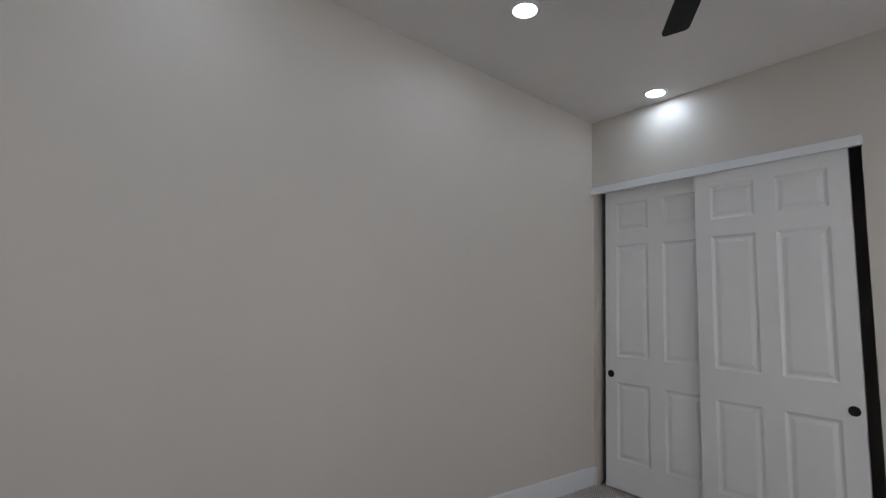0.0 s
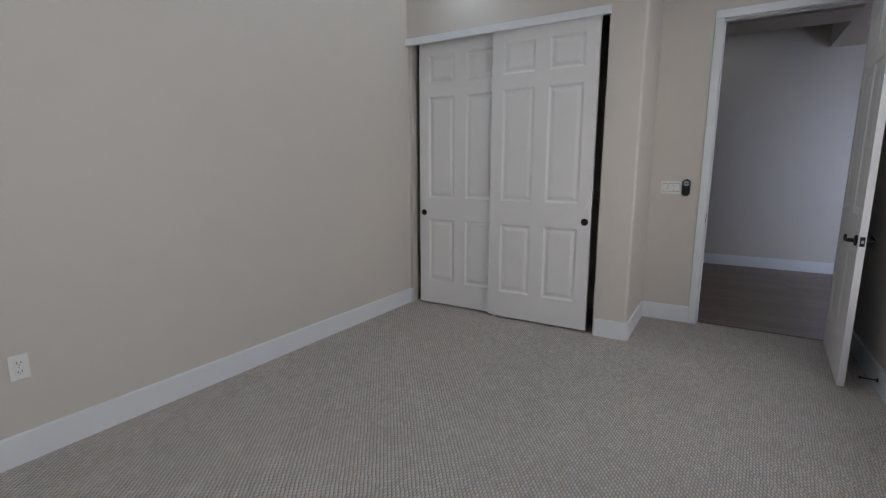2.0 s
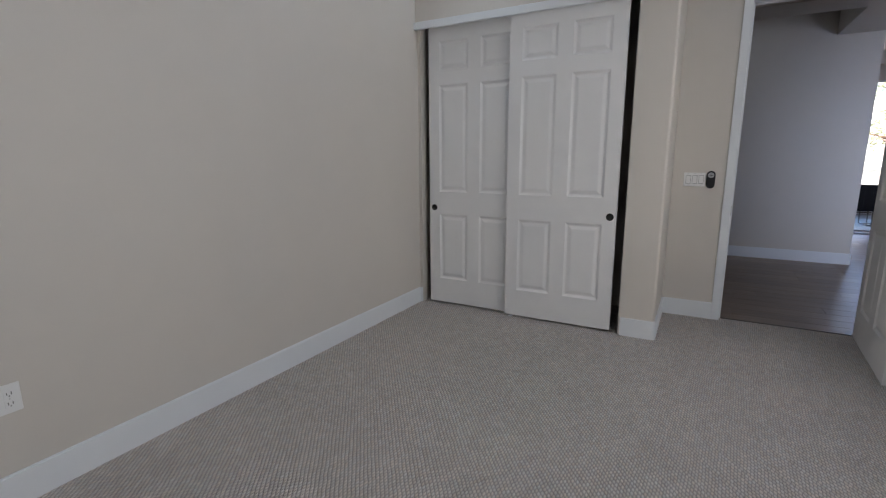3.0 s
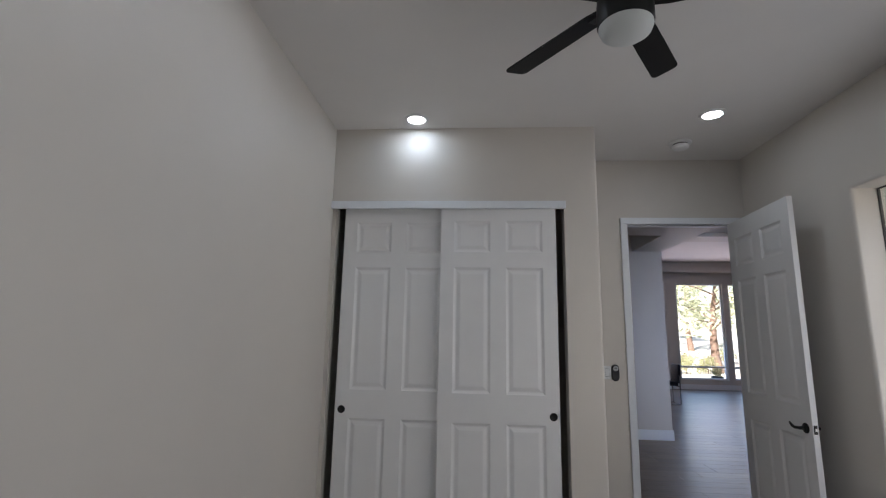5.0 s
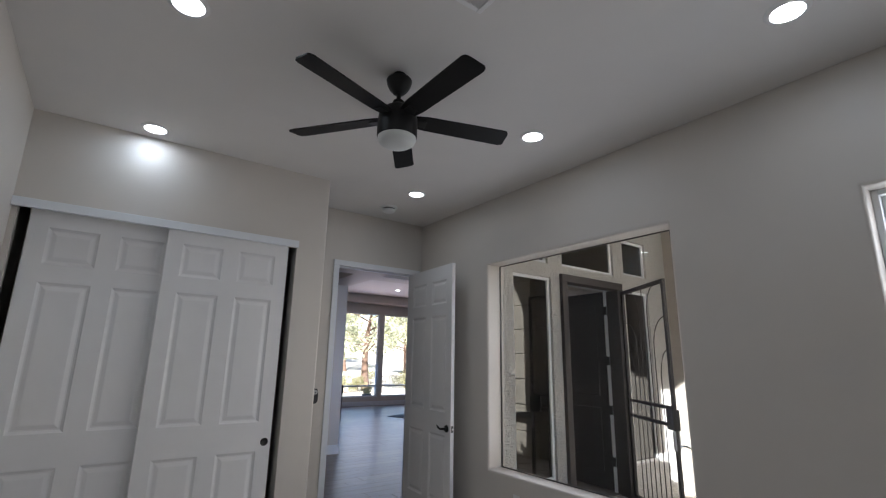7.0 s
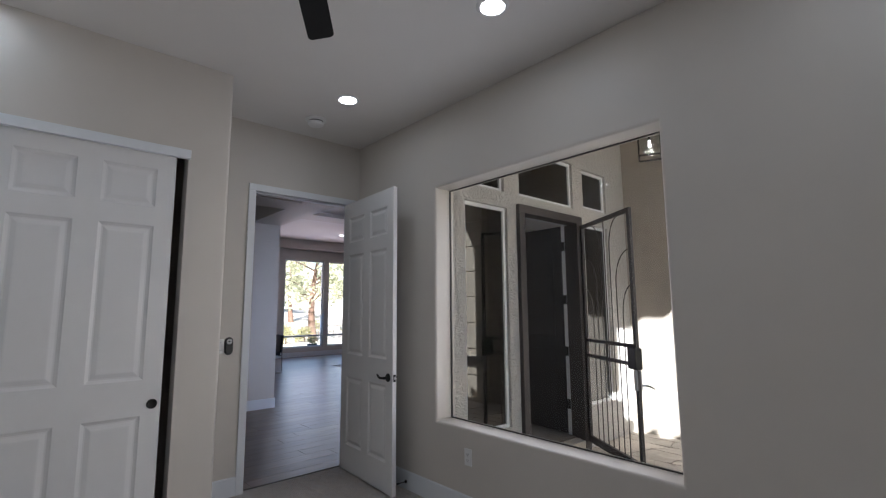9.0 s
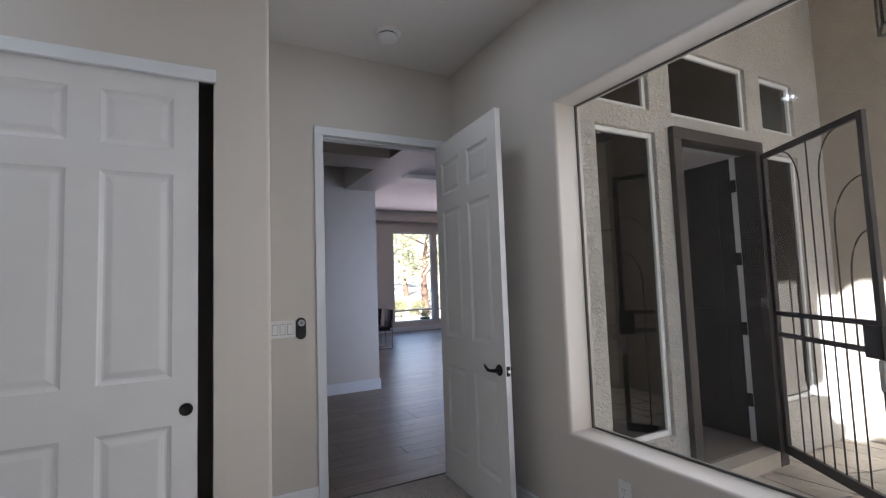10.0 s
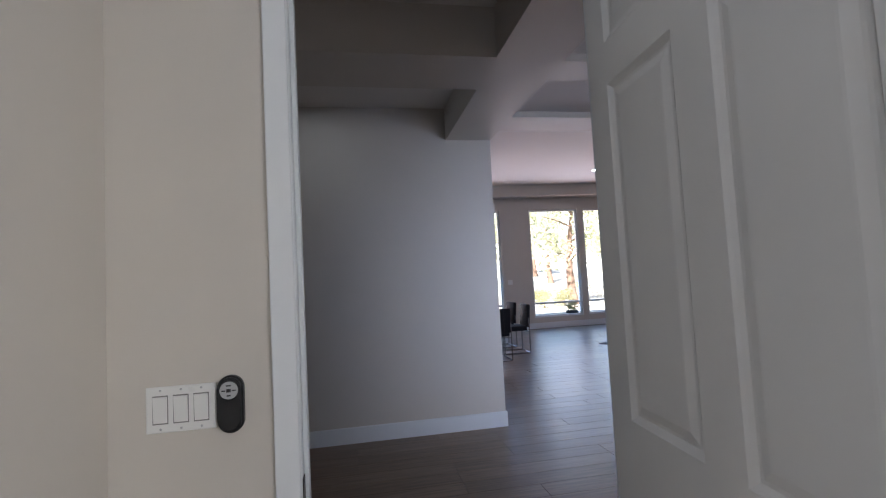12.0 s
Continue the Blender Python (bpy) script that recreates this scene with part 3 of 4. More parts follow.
def far_window(n, y0, y1):
    """A tall great-room window: aluminium frame, low rail, two panes."""
    x = XEND + 0.08
    z0, z1, f, zr = 0.27, 3.01, 0.045, 0.62
    w = thing(f"window_{n}", "tall white-framed great room window with low rail", "window", Matrix.Translation((x, y0, z0)), kind="structure")
    for a, b, c, d, nm in ((y0, y0 + f, z0, z1, "frame_side"), (y1 - f, y1, z0, z1, "frame_side"), (y0 + f, y1 - f, z1 - f, z1, "frame_top"), (y0 + f, y1 - f, z0, z0 + f, "frame_bottom"), (y0 + f, y1 - f, zr - 0.025, zr + 0.025, "rail")):
        part(nm, boxed(x - 0.03, x + 0.03, a, b, c, d, 0.004), VINYL, w, local=False)
    for c, d in ((z0 + f, zr - 0.025), (zr + 0.025, z1 - f)):
        pane("pane", boxed(x - 0.003, x + 0.003, y0 + f, y1 - f, c, d), CLEAR, w, local=False)


for n, (a, b) in enumerate(FARWIN):
    far_window(n + 3, a, b)

# ---- doors ----
PANEL_ROWS = [(0.225, 0.815), (1.02, 1.925), (2.045, 2.28)]
PANEL_STEPS = [(0.0, 0.0), (0.006, 0.004), (0.016, 0.009), (0.024, 0.009), (0.046, 0.003), (0.052, 0.0025)]


def six_panel_leaf(parent, width, height, thick, both, mat=None):
    """Stiles and rails as one mesh, with six raised moulded panels as meshes of their own. Face at y=0 looks to -y."""
    mat = mat or DOOR_WHITE
    stile, mull = 0.102, 0.118
    pw = (width - 2 * stile - mull) / 2
    cols = [(stile, stile + pw), (stile + pw + mull, width - stile)]
    holes = [(a, b, c, d) for a, b in cols for c, d in PANEL_ROWS]
    leaf = part("leaf", wall_mesh("y", 0.0, thick, 0, width, 0.0, height, holes, 0.0025, 2), mat, parent, smooth=False)
    for a, b, c, d in holes:
        bm = bmesh.new()
        sides = ((0.0, 1), (thick, -1)) if both else ((0.0, 1),)
        for y, s in sides:
            rings = []
            for inset, depth in PANEL_STEPS:
                yy = y + s * (depth + 0.0008)
                rings.append([bm.verts.new(p) for p in ((a + inset, yy, c + inset), (b - inset, yy, c + inset), (b - inset, yy, d - inset), (a + inset, yy, d - inset))])
            for r1, r2 in zip(rings, rings[1:]):
                for i in range(4):
                    bm.faces.new((r1[i], r1[(i + 1) % 4], r2[(i + 1) % 4], r2[i]))
            bm.faces.new(rings[-1])
        if not both:
            back = [bm.verts.new(p) for p in ((a, thick - 0.004, c), (b, thick - 0.004, c), (b, thick - 0.004, d), (a, thick - 0.004, d))]
            bm.faces.new(back)
        part("panel", bm, mat, leaf)
    return leaf


def closet_door(x, y_left, label, pull_near_left):
    """One sliding closet door; local x runs towards -y of the room, its face looks to -x."""
    d = thing("closet_door", label, "closet door", Matrix.Translation((x, y_left, 0.018)) @ pose(0, 0, 0, 0, 0, -90), group="sliding closet doors")
    leaf = six_panel_leaf(d, 0.86, 2.405, 0.034, False)
    u = 0.048 if pull_near_left else 0.86 - 0.045
    cup = turned([(0.0, 0.001), (0.018, 0.001), (0.022, 0.004), (0.0265, 0.004), (0.028, 0.001), (0.028, -0.004)], 28)
    part("finger_pull", cup, BLACK, leaf, "round black finger pull", smooth=True, m=pose(u, -0.001, 0.877, 90, 0, 0))
    return d


closet_door(3.758, 2.462, "white six-panel sliding closet door, rear track", True)
closet_door(3.703, 1.700, "white six-panel sliding closet door, front track", False)
rail = thing("closet_header", "white fascia and track above the closet doors", "closet header", Matrix.Translation((XC, 0.77, 2.39)))
part("fascia", boxed(XC - 0.03, XC - 0.001, 0.768, YL - 0.001, 2.392, 2.45, 0.003), TRIM, rail, local=False)
part("track", boxed(XC + 0.001, XC + 0.11, 0.795, 2.52, 2.424, 2.434), STEEL, rail, local=False)
guide = thing("floor_guide", "small white plastic closet door floor guide", "door guide", Matrix.Translation((3.74, 1.65, 0)))
part("base", boxed(-0.05, 0.04, -0.014, 0.014, 0.0, 0.006, 0.001), PLASTIC, guide)
part("fin", boxed(0.001, 0.012, -0.012, 0.012, 0.006, 0.026, 0.001), PLASTIC, guide)

# door frame of the bedroom door
frame_1 = thing("door_frame", "white painted flat casing and jambs of the bedroom door", "door frame", Matrix.Translation((XD, -0.35, 0)), kind="structure")
for a, b in ((0.087, 0.147), (-0.904, -0.844)):
    part("casing_side", boxed(XD - 0.016, XD - 0.0005, a, b, 0, 2.448, 0.003), TRIM, frame_1, local=False)
part("casing_head", boxed(XD - 0.016, XD - 0.0005, -0.904, 0.147, 2.4485, 2.507, 0.003), TRIM, frame_1, local=False)
for a, b in ((0.087, 0.147), (-0.904, -0.844)):
    part("casing_side", boxed(XD + 0.1155, XD + 0.131, a, b, 0, 2.448, 0.003), TRIM, frame_1, local=False)
part("casing_head", boxed(XD + 0.1155, XD + 0.131, -0.904, 0.147, 2.4485, 2.507, 0.003), TRIM, frame_1, local=False)
part("jamb", boxed(XD - 0.001, XD + 0.1155, 0.085, 0.1025, 0, 2.452, 0.002), TRIM, frame_1, local=False)
part("jamb", boxed(XD - 0.001, XD + 0.1155, -0.8615, -0.842, 0, 2.452, 0.002), TRIM, frame_1, local=False)
part("jamb_head", boxed(XD - 0.001, XD + 0.1155, -0.8615, 0.1025, 2.4525, 2.4695, 0.002), TRIM, frame_1, local=False)
part("stop", boxed(XD + 0.045, XD + 0.08, 0.073, 0.0848, 0, 2.44, 0.002), TRIM, frame_1, local=False)
part("stop", boxed(XD + 0.045, XD + 0.08, -0.8418, -0.83, 0, 2.44, 0.002), TRIM, frame_1, local=False)
part("stop_head", boxed(XD + 0.045, XD + 0.08, -0.8415, 0.0845, 2.4405, 2.452, 0.002), TRIM, frame_1, local=False)
part("strike_plate", boxed(XD + 0.005, XD + 0.04, 0.0825, 0.0853, 0.87, 0.945, 0.001), BLACK, frame_1, "black metal strike plate", local=False)
part("threshold", boxed(XD + 0.046, XD + 0.062, -0.841, 0.084, 0.0, 0.006, 0.002), MORTAR, frame_1, "thin dark strip where carpet meets plank", local=False)

# bedroom door, standing open
bed_door = thing("bedroom_door", "white six-panel bedroom door standing wide open", "door", Matrix.Translation((4.424, -0.774, 0.014)) @ pose(0, 0, 0, 0, 0, 176.3))
leaf = six_panel_leaf(bed_door, 0.893, 2.43, 0.035, True)


def lever(parent, u, z, face, out):
    """A black lever handle: rose, neck and a curved tapered lever pointing to the hinge side."""
    rose = turned([(0.0, 0.0), (0.033, 0.0), (0.033, 0.005), (0.028, 0.011), (0.012, 0.014), (0.011, 0.045), (0.0, 0.047)], 28)
    h = part("handle", rose, BLACK, parent, "black lever door handle", smooth=True, m=Matrix.Translation((u, face, z)) @ pose(0, 0, 0, 90 * out, 0, 0))
    pts = [(0.0, 0, 0.040), (-0.02, -0.001, 0.046), (-0.045, -0.004, 0.047), (-0.07, 0.002, 0.046), (-0.09, 0.012, 0.044), (-0.108, 0.022, 0.041)]
    if out < 0:
        pts = [(x, -y, z2) for x, y, z2 in pts]
    part("lever", tube(pts, [0.009, 0.010, 0.0095, 0.009, 0.008, 0.004], 10), BLACK, h, smooth=True)


lever(bed_door, 0.893 - 0.066, 0.88, 0.0, 1)
lever(bed_door, 0.893 - 0.066, 0.88, 0.035, -1)
part("latch_plate", boxed(0.8925, 0.8942, 0.006, 0.029, 0.852, 0.908, 0.0008), BLACK, bed_door, "black latch face plate")
part("latch_bolt", boxed(0.894, 0.903, 0.011, 0.024, 0.871, 0.889, 0.003), STEEL, bed_door, "steel latch bolt")
for hz in (0.2, 0.86, 1.52, 2.2):
    part("hinge", tube([(-0.004, 0.040, hz), (-0.004, 0.040, hz + 0.1)], 0.0055, 10), BLACK, bed_door, "black butt hinge", smooth=True)

# spring door stop on the baseboard
dstop = thing("door_stop", "black rod door stop fixed to the baseboard", "door stop", Matrix.Translation((3.62, YW + B, 0.06)))
part("plate", turned([(0.0, 0.0), (0.014, 0.0), (0.014, 0.004), (0.0, 0.006)], 16), BLACK, dstop, m=pose(0, 0, 0, -90, 0, 0), smooth=True)
part("rod", tube([(0, 0.004, 0), (0, 0.075, 0)], 0.004, 8), BLACK, dstop, smooth=True)
part("tip", tube([(0, 0.075, 0), (0, 0.09, 0)], 0.007, 10), BLACK_PLASTIC, dstop, smooth=True)


# ---- small fixtures ----
def outlet(m):
    """A white duplex outlet; its face looks to -y."""
    o = thing("wall_outlet", "white duplex outlet on the greige wall", "outlet", m, group="bedroom outlets")
    part("plate", boxed(-0.036, 0.036, -0.006, 0.0, -0.058, 0.058, 0.003), PLASTIC, o)
    for dz in (-0.02, 0.02):
        body = part("receptacle", boxed(-0.017, 0.017, -0.0085, -0.006, dz - 0.014, dz + 0.014, 0.0012), PLASTIC, o)
        for dx in (-0.007, 0.007):
            part("slot", boxed(dx - 0.0013, dx + 0.0013, -0.0092, -0.0085, dz - 0.003, dz + 0.007), SLOT, body)
        part("ground_hole", boxed(-0.002, 0.002, -0.0092, -0.0085, dz - 0.010, dz - 0.006), SLOT, body)
    part("screw", turned([(0.0, 0.0), (0.003, 0.0), (0.002, 0.001), (0, 0.001)], 10), STEEL, o, m=pose(0, -0.006, 0, 90, 0, 0))
    return o


first = outlet(pose(0.725, YL, 0.44, 0, 0, 0))
copy_thing(first, pose(2.915, YW, 0.398, 0, 0, 180))

GAP = material("grey_gap", (0.22, 0.22, 0.22), 0.6, vary=0.05)
switch = thing("light_switch", "white three-gang rocker switch plate beside the door", "light switch", pose(XD, 0.361, 1.152, 0, 0, -90))
part("plate", boxed(-0.079, 0.079, -0.006, 0.0, -0.055, 0.055, 0.003), PLASTIC, switch)
for dx in (-0.046, 0.0, 0.046):
    # grey rim painted in for the shaded gap round the rocker
    fr = part("rocker_gap", boxed(dx - 0.0175, dx + 0.0175, -0.0072, -0.006, -0.034, 0.034, 0.0004), GAP, switch)
    bm = bmesh.new()
    vs = [bm.verts.new(p) for p in ((dx - 0.0155, -0.0075, -0.031), (dx + 0.0155, -0.0075, -0.031), (dx + 0.0155, -0.0115, 0.031), (dx - 0.0155, -0.0115, 0.031), (dx - 0.0155, -0.006, -0.031), (dx + 0.0155, -0.006, -0.031), (dx + 0.0155, -0.006, 0.031), (dx - 0.0155, -0.006, 0.031))]
    for f in ((0, 1, 2, 3), (0, 4, 5, 1), (1, 5, 6, 2), (2, 6, 7, 3), (3, 7, 4, 0)):
        bm.faces.new([vs[i] for i in f])
    part("rocker", bm, PLASTIC, switch)
    for dz in (-0.046, 0.046):
        part("screw", turned([(0.0, 0.0), (0.003, 0.0), (0.002, 0.001), (0, 0.001)], 10), GREY_PLASTIC, switch, m=pose(dx, -0.006, dz, 90, 0, 0))

remote = thing("fan_remote", "black oval fan remote in its wall holder", "remote control", pose(XD, 0.247, 1.152, 0, 0, -90))


def pill(hw, hh, y0, y1, bevel):
    bm = bmesh.new()
    out = [(hw * math.cos(a), (hh - hw) + hw * math.sin(a)) for a in (math.pi * i / 12 for i in range(13))]
    out += [(-x, -z) for x, z in out]
    lo, hi = [bm.verts.new((x, y0, z)) for x, z in out], [bm.verts.new((x, y1, z)) for x, z in out]
    for i in range(len(out)):
        bm.faces.new((lo[i], lo[(i + 1) % len(out)], hi[(i + 1) % len(out)], hi[i]))
    f1 = bm.faces.new(lo)
    bm.faces.new(hi)
    bmesh.ops.bevel(bm, geom=list(f1.edges), offset=bevel, segments=3, affect="EDGES")
    return bm


part("holder", pill(0.031, 0.070, -0.014, 0.0, 0.004), BLACK_PLASTIC, remote, smooth=True)
part("remote_body", pill(0.0265, 0.0655, -0.024, -0.0142, 0.006), BLACK_PLASTIC, remote, smooth=True)
disc = part("button_disc", turned([(0, 0.0), (0.0215, 0.0), (0.0205, 0.0015), (0, 0.002)], 28), GREY_PLASTIC, remote, "round grey button disc", m=pose(0, -0.024, 0.036, 90, 0, 0), smooth=True)
for dx, dz, hx, hz in ((0, 0.012, 0.006, 0.0016), (-0.012, 0.0, 0.0045, 0.0014), (0.012, 0.0, 0.0045, 0.0014), (0, -0.012, 0.0045, 0.0016), (0, 0.0, 0.005, 0.004)):
    part("button", boxed(dx - hx, dx + hx, dz - hz, dz + hz, 0.002, 0.0032), BLACK_PLASTIC, disc)


def downlight(x, y, z, group):
    """A recessed light: white trim ring and glowing lens."""
    d = thing("downlight", "round white recessed ceiling light, lit", "ceiling light", Matrix.Translation((x, y, z)), group=group)
    part("trim_ring", turned([(0.066, -0.006), (0.068, -0.010), (0.084, -0.007), (0.090, -0.001), (0.090, 0.0), (0.066, 0.0)], 40), PLASTIC, d, smooth=True)
    part("lens", turned([(0.066, -0.0075), (0.0, -0.009)], 40), LENS, d, "glowing frosted lens", smooth=True)
    return d


for lx, ly in BEDROOM_LAMPS:
    downlight(lx, ly, H, "bedroom downlights")
for lx, ly, lz in HALL_LAMPS:
    downlight(lx, ly, lz, "hall downlights")

smoke = thing("smoke_detector", "round white smoke detector on the ceiling", "smoke detector", Matrix.Translation((4.03, -0.25, H)))
part("base", turned([(0.0, 0.0), (0.088, 0.0), (0.088, -0.010), (0.081, -0.015), (0.0, -0.015)], 36), PLASTIC, smoke, smooth=True)
part("cover", turned([(0.058, -0.015), (0.058, -0.024), (0.066, -0.026), (0.064, -0.044), (0.054, -0.054), (0.03, -0.058), (0.0, -0.059)], 36), PLASTIC, smoke, smooth=True)
# dark band colours in the shade between base and cover
part("shade_ring", turned([(0.0592, -0.0155), (0.0592, -0.0235), (0.058, -0.0235), (0.058, -0.0155)], 36), SLOT, smoke, "dark ring for the shaded gap under the cover")

vent = thing("ceiling_vent", "white louvred square ceiling air vent", "air vent", Matrix.Translation((1.16, 0.95, H)))
for a, b, c, d in ((-0.15, 0.15, -0.15, -0.125), (-0.15, 0.15, 0.125, 0.15), (-0.15, -0.125, -0.125, 0.125), (0.125, 0.15, -0.125, 0.125)):
    part("frame", boxed(a, b, c, d, -0.012, 0.0, 0.003), PLASTIC, vent)
part("backing", boxed(-0.125, 0.125, -0.125, 0.125, -0.002, -0.0005), SLOT, vent)
for i in range(9):
    part("slat", boxed(-0.124, 0.124, -0.012, 0.012, -0.001, 0.001), PLASTIC, vent, m=pose(0, -0.108 + 0.027 * i, -0.009, 35, 0, 0))

# ---- ceiling fan ----
fan = thing("ceiling_fan", "black five-blade ceiling fan with frosted light", "ceiling fan", Matrix.Translation((1.945, 0.848, H)))
part("canopy", turned([(0.0, 0.0), (0.034, 0.0), (0.034, -0.026), (0.066, -0.032), (0.071, -0.042), (0.066, -0.066), (0.052, -0.095), (0.032, -0.118), (0.016, -0.127), (0.0, -0.127)], 32), BLACK, fan, smooth=True)
part("downrod", tube([(0, 0, -0.12), (0, 0, -0.19)], 0.0125, 14), BLACK, fan, smooth=True)
motor = part("motor_housing", turned([(0.0, -0.165), (0.03, -0.165), (0.034, -0.185), (0.062, -0.205), (0.088, -0.225), (0.104, -0.26), (0.108, -0.30), (0.108, -0.375), (0.104, -0.385), (0.0, -0.385)], 40), BLACK, fan, smooth=True)
part("light_dome", turned([(0.103, -0.382), (0.103, -0.392), (0.095, -0.412), (0.075, -0.426), (0.045, -0.434), (0.0, -0.437)], 40), FROST, fan, "unlit frosted glass light dome", smooth=True)


def blade_mesh():
    bm = bmesh.new()
    outline = [(0.09, -0.045), (0.16, -0.056), (0.40, -0.061), (0.615, -0.064), (0.633, -0.058), (0.642, -0.044), (0.650, 0.046), (0.641, 0.058), (0.625, 0.064), (0.40, 0.061), (0.16, 0.056), (0.09, 0.045)]
    top = [bm.verts.new((x, y, 0.004)) for x, y in outline]
    low = [bm.verts.new((x, y, -0.004)) for x, y in outline]
    bm.faces.new(top)
    bm.faces.new(low[::-1])
    for i in range(len(outline)):
        j = (i + 1) % len(outline)
        bm.faces.new((low[i], low[j], top[j], top[i]))
    return bm


for k in range(5):
    turn = pose(0, 0, -0.270, 0, 0, 37.7 + 72 * k) @ pose(0, 0, 0, -11, 0, 0)
    b = part("blade", blade_mesh(), BLADE, fan, m=turn)
    part("blade_iron", boxed(0.07, 0.16, -0.028, 0.028, -0.010, -0.0045, 0.002), BLACK, b)

# ---- courtyard entry ----
def lite(name, label, y0, y1, z0, z1, n):
    """A fixed tinted light in the facade with a white frame."""
    x, f = XF + 0.05, 0.035
    w = thing(f"window_{n}", label, "window", Matrix.Translation((x, y0, z0)), kind="structure")
    for a, b, c, d, nm in ((y0, y0 + f, z0, z1, "frame_side"), (y1 - f, y1, z0, z1, "frame_side"), (y0 + f, y1 - f, z1 - f, z1, "frame_top"), (y0 + f, y1 - f, z0, z0 + f, "frame_bottom")):
        part(nm, boxed(x - 0.02, x + 0.03, a, b, c, d, 0.003), VINYL, w, local=False)
    pane("pane", boxed(x, x + 0.006, y0 + f, y1 - f, z0 + f, z1 - f), TINTED, w, local=False)


for n, (a, b, c, d) in enumerate(FACADE_HOLES):
    if n != 1:
        lite("window", "tinted fixed glass light with slim white frame", a, b, c, d, n + 10)

gf = thing("gate_frame", "grey-brown iron gate frame round the entry", "gate frame", Matrix.Translation((XF - 0.02, -2.8, ZOUT)), kind="structure")
part("post", boxed(XF - 0.045, XF + 0.012, -2.335, -2.245, ZOUT, 2.42, 0.004), IRON, gf, local=False)
part("post", boxed(XF - 0.045, XF + 0.012, -3.415, -3.30, ZOUT, 2.42, 0.004), IRON, gf, local=False)
part("lintel", boxed(XF - 0.045, XF + 0.012, -3.415, -2.245, 2.4205, 2.51, 0.004), IRON, gf, local=False)

part("post_return", boxed(XF + 0.0125, 3.649, -3.409, -3.325, ZOUT, 2.42, 0.003), IRON, gf, local=False)
part("lintel_return", boxed(XF + 0.0125, 3.599, -3.409, -2.252, 2.4205, 2.489, 0.003), IRON, gf, local=False)

GATE_W, GATE_H = 1.06, 2.45
gate = thing("security_gate", "open grey-brown iron security gate with curved bars", "gate", Matrix.Translation((3.45, -3.375, -0.05)) @ pose(0, 0, 0, 0, 0, 147.3))
for a, b, c, d, nm in ((0, 0.045, 0, GATE_H, "stile"), (GATE_W - 0.045, GATE_W, 0, GATE_H, "stile"), (0.045, GATE_W - 0.045, GATE_H - 0.045, GATE_H, "top_rail"), (0.045, GATE_W - 0.045, 0, 0.075, "bottom_rail"), (0.045, GATE_W - 0.045, 1.105, 1.14, "mid_rail"), (0.045, GATE_W - 0.045, 0.935, 0.97, "mid_rail")):
    part(nm, boxed(a, b, -0.016, 0.016, c, d, 0.003), IRON, gate)
BARS = [0.22, 0.323, 0.426, 0.53, 0.633, 0.736, 0.84]
for u in BARS:
    part("bar", tube([(u, 0, 0.075), (u, 0, 0.935)], 0.0055, 8), IRON, gate, smooth=True)
    part("bar", tube([(u, 0, 0.97), (u, 0, 1.105)], 0.0055, 8), IRON, gate, smooth=True)


def bent_bar(u, z_turn, to_u, rise):
    """An upright bar that sweeps over in a quarter curve to meet the frame."""
    pts = [(u, 0, 1.14), (u, 0, (1.14 + z_turn) / 2), (u, 0, z_turn)]
    for i in range(1, 9):
        a = math.pi / 2 * i / 8
        pts.append((u + (to_u - u) * (1 - math.cos(a)), 0, z_turn + rise * math.sin(a)))
    part("curved_bar", tube(pts, 0.0055, 8), IRON, gate, smooth=True)


bent_bar(0.84, 1.40, GATE_W - 0.045, 0.30)
bent_bar(0.736, 1.74, GATE_W - 0.045, 0.31)
bent_bar(0.22, 1.40, 0.045, 0.30)
bent_bar(0.323, 1.74, 0.045, 0.31)
bent_bar(0.633, 2.10, 0.82, 0.305)
bent_bar(0.426, 2.10, 0.24, 0.305)
part("bar", tube([(0.53, 0, 1.14), (0.53, 0, GATE_H - 0.045)], 0.0055, 8), IRON, gate, smooth=True)
part("lock_case", boxed(GATE_W - 0.13, GATE_W + 0.01, -0.035, 0.035, 0.91, 1.11, 0.006), BLACK, gate, "dark metal lock box")
plate = part("escutcheon", boxed(GATE_W - 0.043, GATE_W - 0.002, -0.030, 0.030, 0.72, 0.905, 0.006), GREY_PLASTIC, gate, "grey metal handle plate")
part("lever", tube([(GATE_W - 0.02, 0.02, 0.765), (GATE_W - 0.02, 0.075, 0.765), (GATE_W + 0.03, 0.085, 0.762), (GATE_W + 0.095, 0.085, 0.752)], [0.009, 0.010, 0.010, 0.006], 8), STEEL, plate, "steel lever handle", smooth=True)
for hz in (0.3, 1.2, 2.1):
    part("hinge", tube([(-0.012, 0, hz), (-0.012, 0, hz + 0.1)], 0.012, 10), IRON, gate, smooth=True)

# entry door behind the gate, open inwards, with its pale jamb
ej = thing("entry_frame", "pale wooden jamb of the entry door", "door frame", Matrix.Translation((3.62, -2.8, -0.02)), kind="structure")
part("jamb", boxed(3.65, 3.70, -3.409, -3.33, -0.02, 2.47, 0.003), TRIM, ej, local=False)
part("jamb", boxed(3.60, 3.70, -2.30, -2.252, -0.02, 2.47, 0.003), TRIM, ej, local=False)
part("head", boxed(3.60, 3.70, -3.329, -2.301, 2.43, 2.47, 0.003), TRIM, ej, local=False)
entry = thing("entry_door", "dark brown entry door standing open inwards", "door", Matrix.Translation((3.706, -3.325, 0.002)) @ pose(0, 0, 0, 0, 0, -2.0))
part("leaf", boxed(0.0, 0.98, -0.045, 0.0, 0.0, 2.42, 0.003), DARK_DOOR, entry)
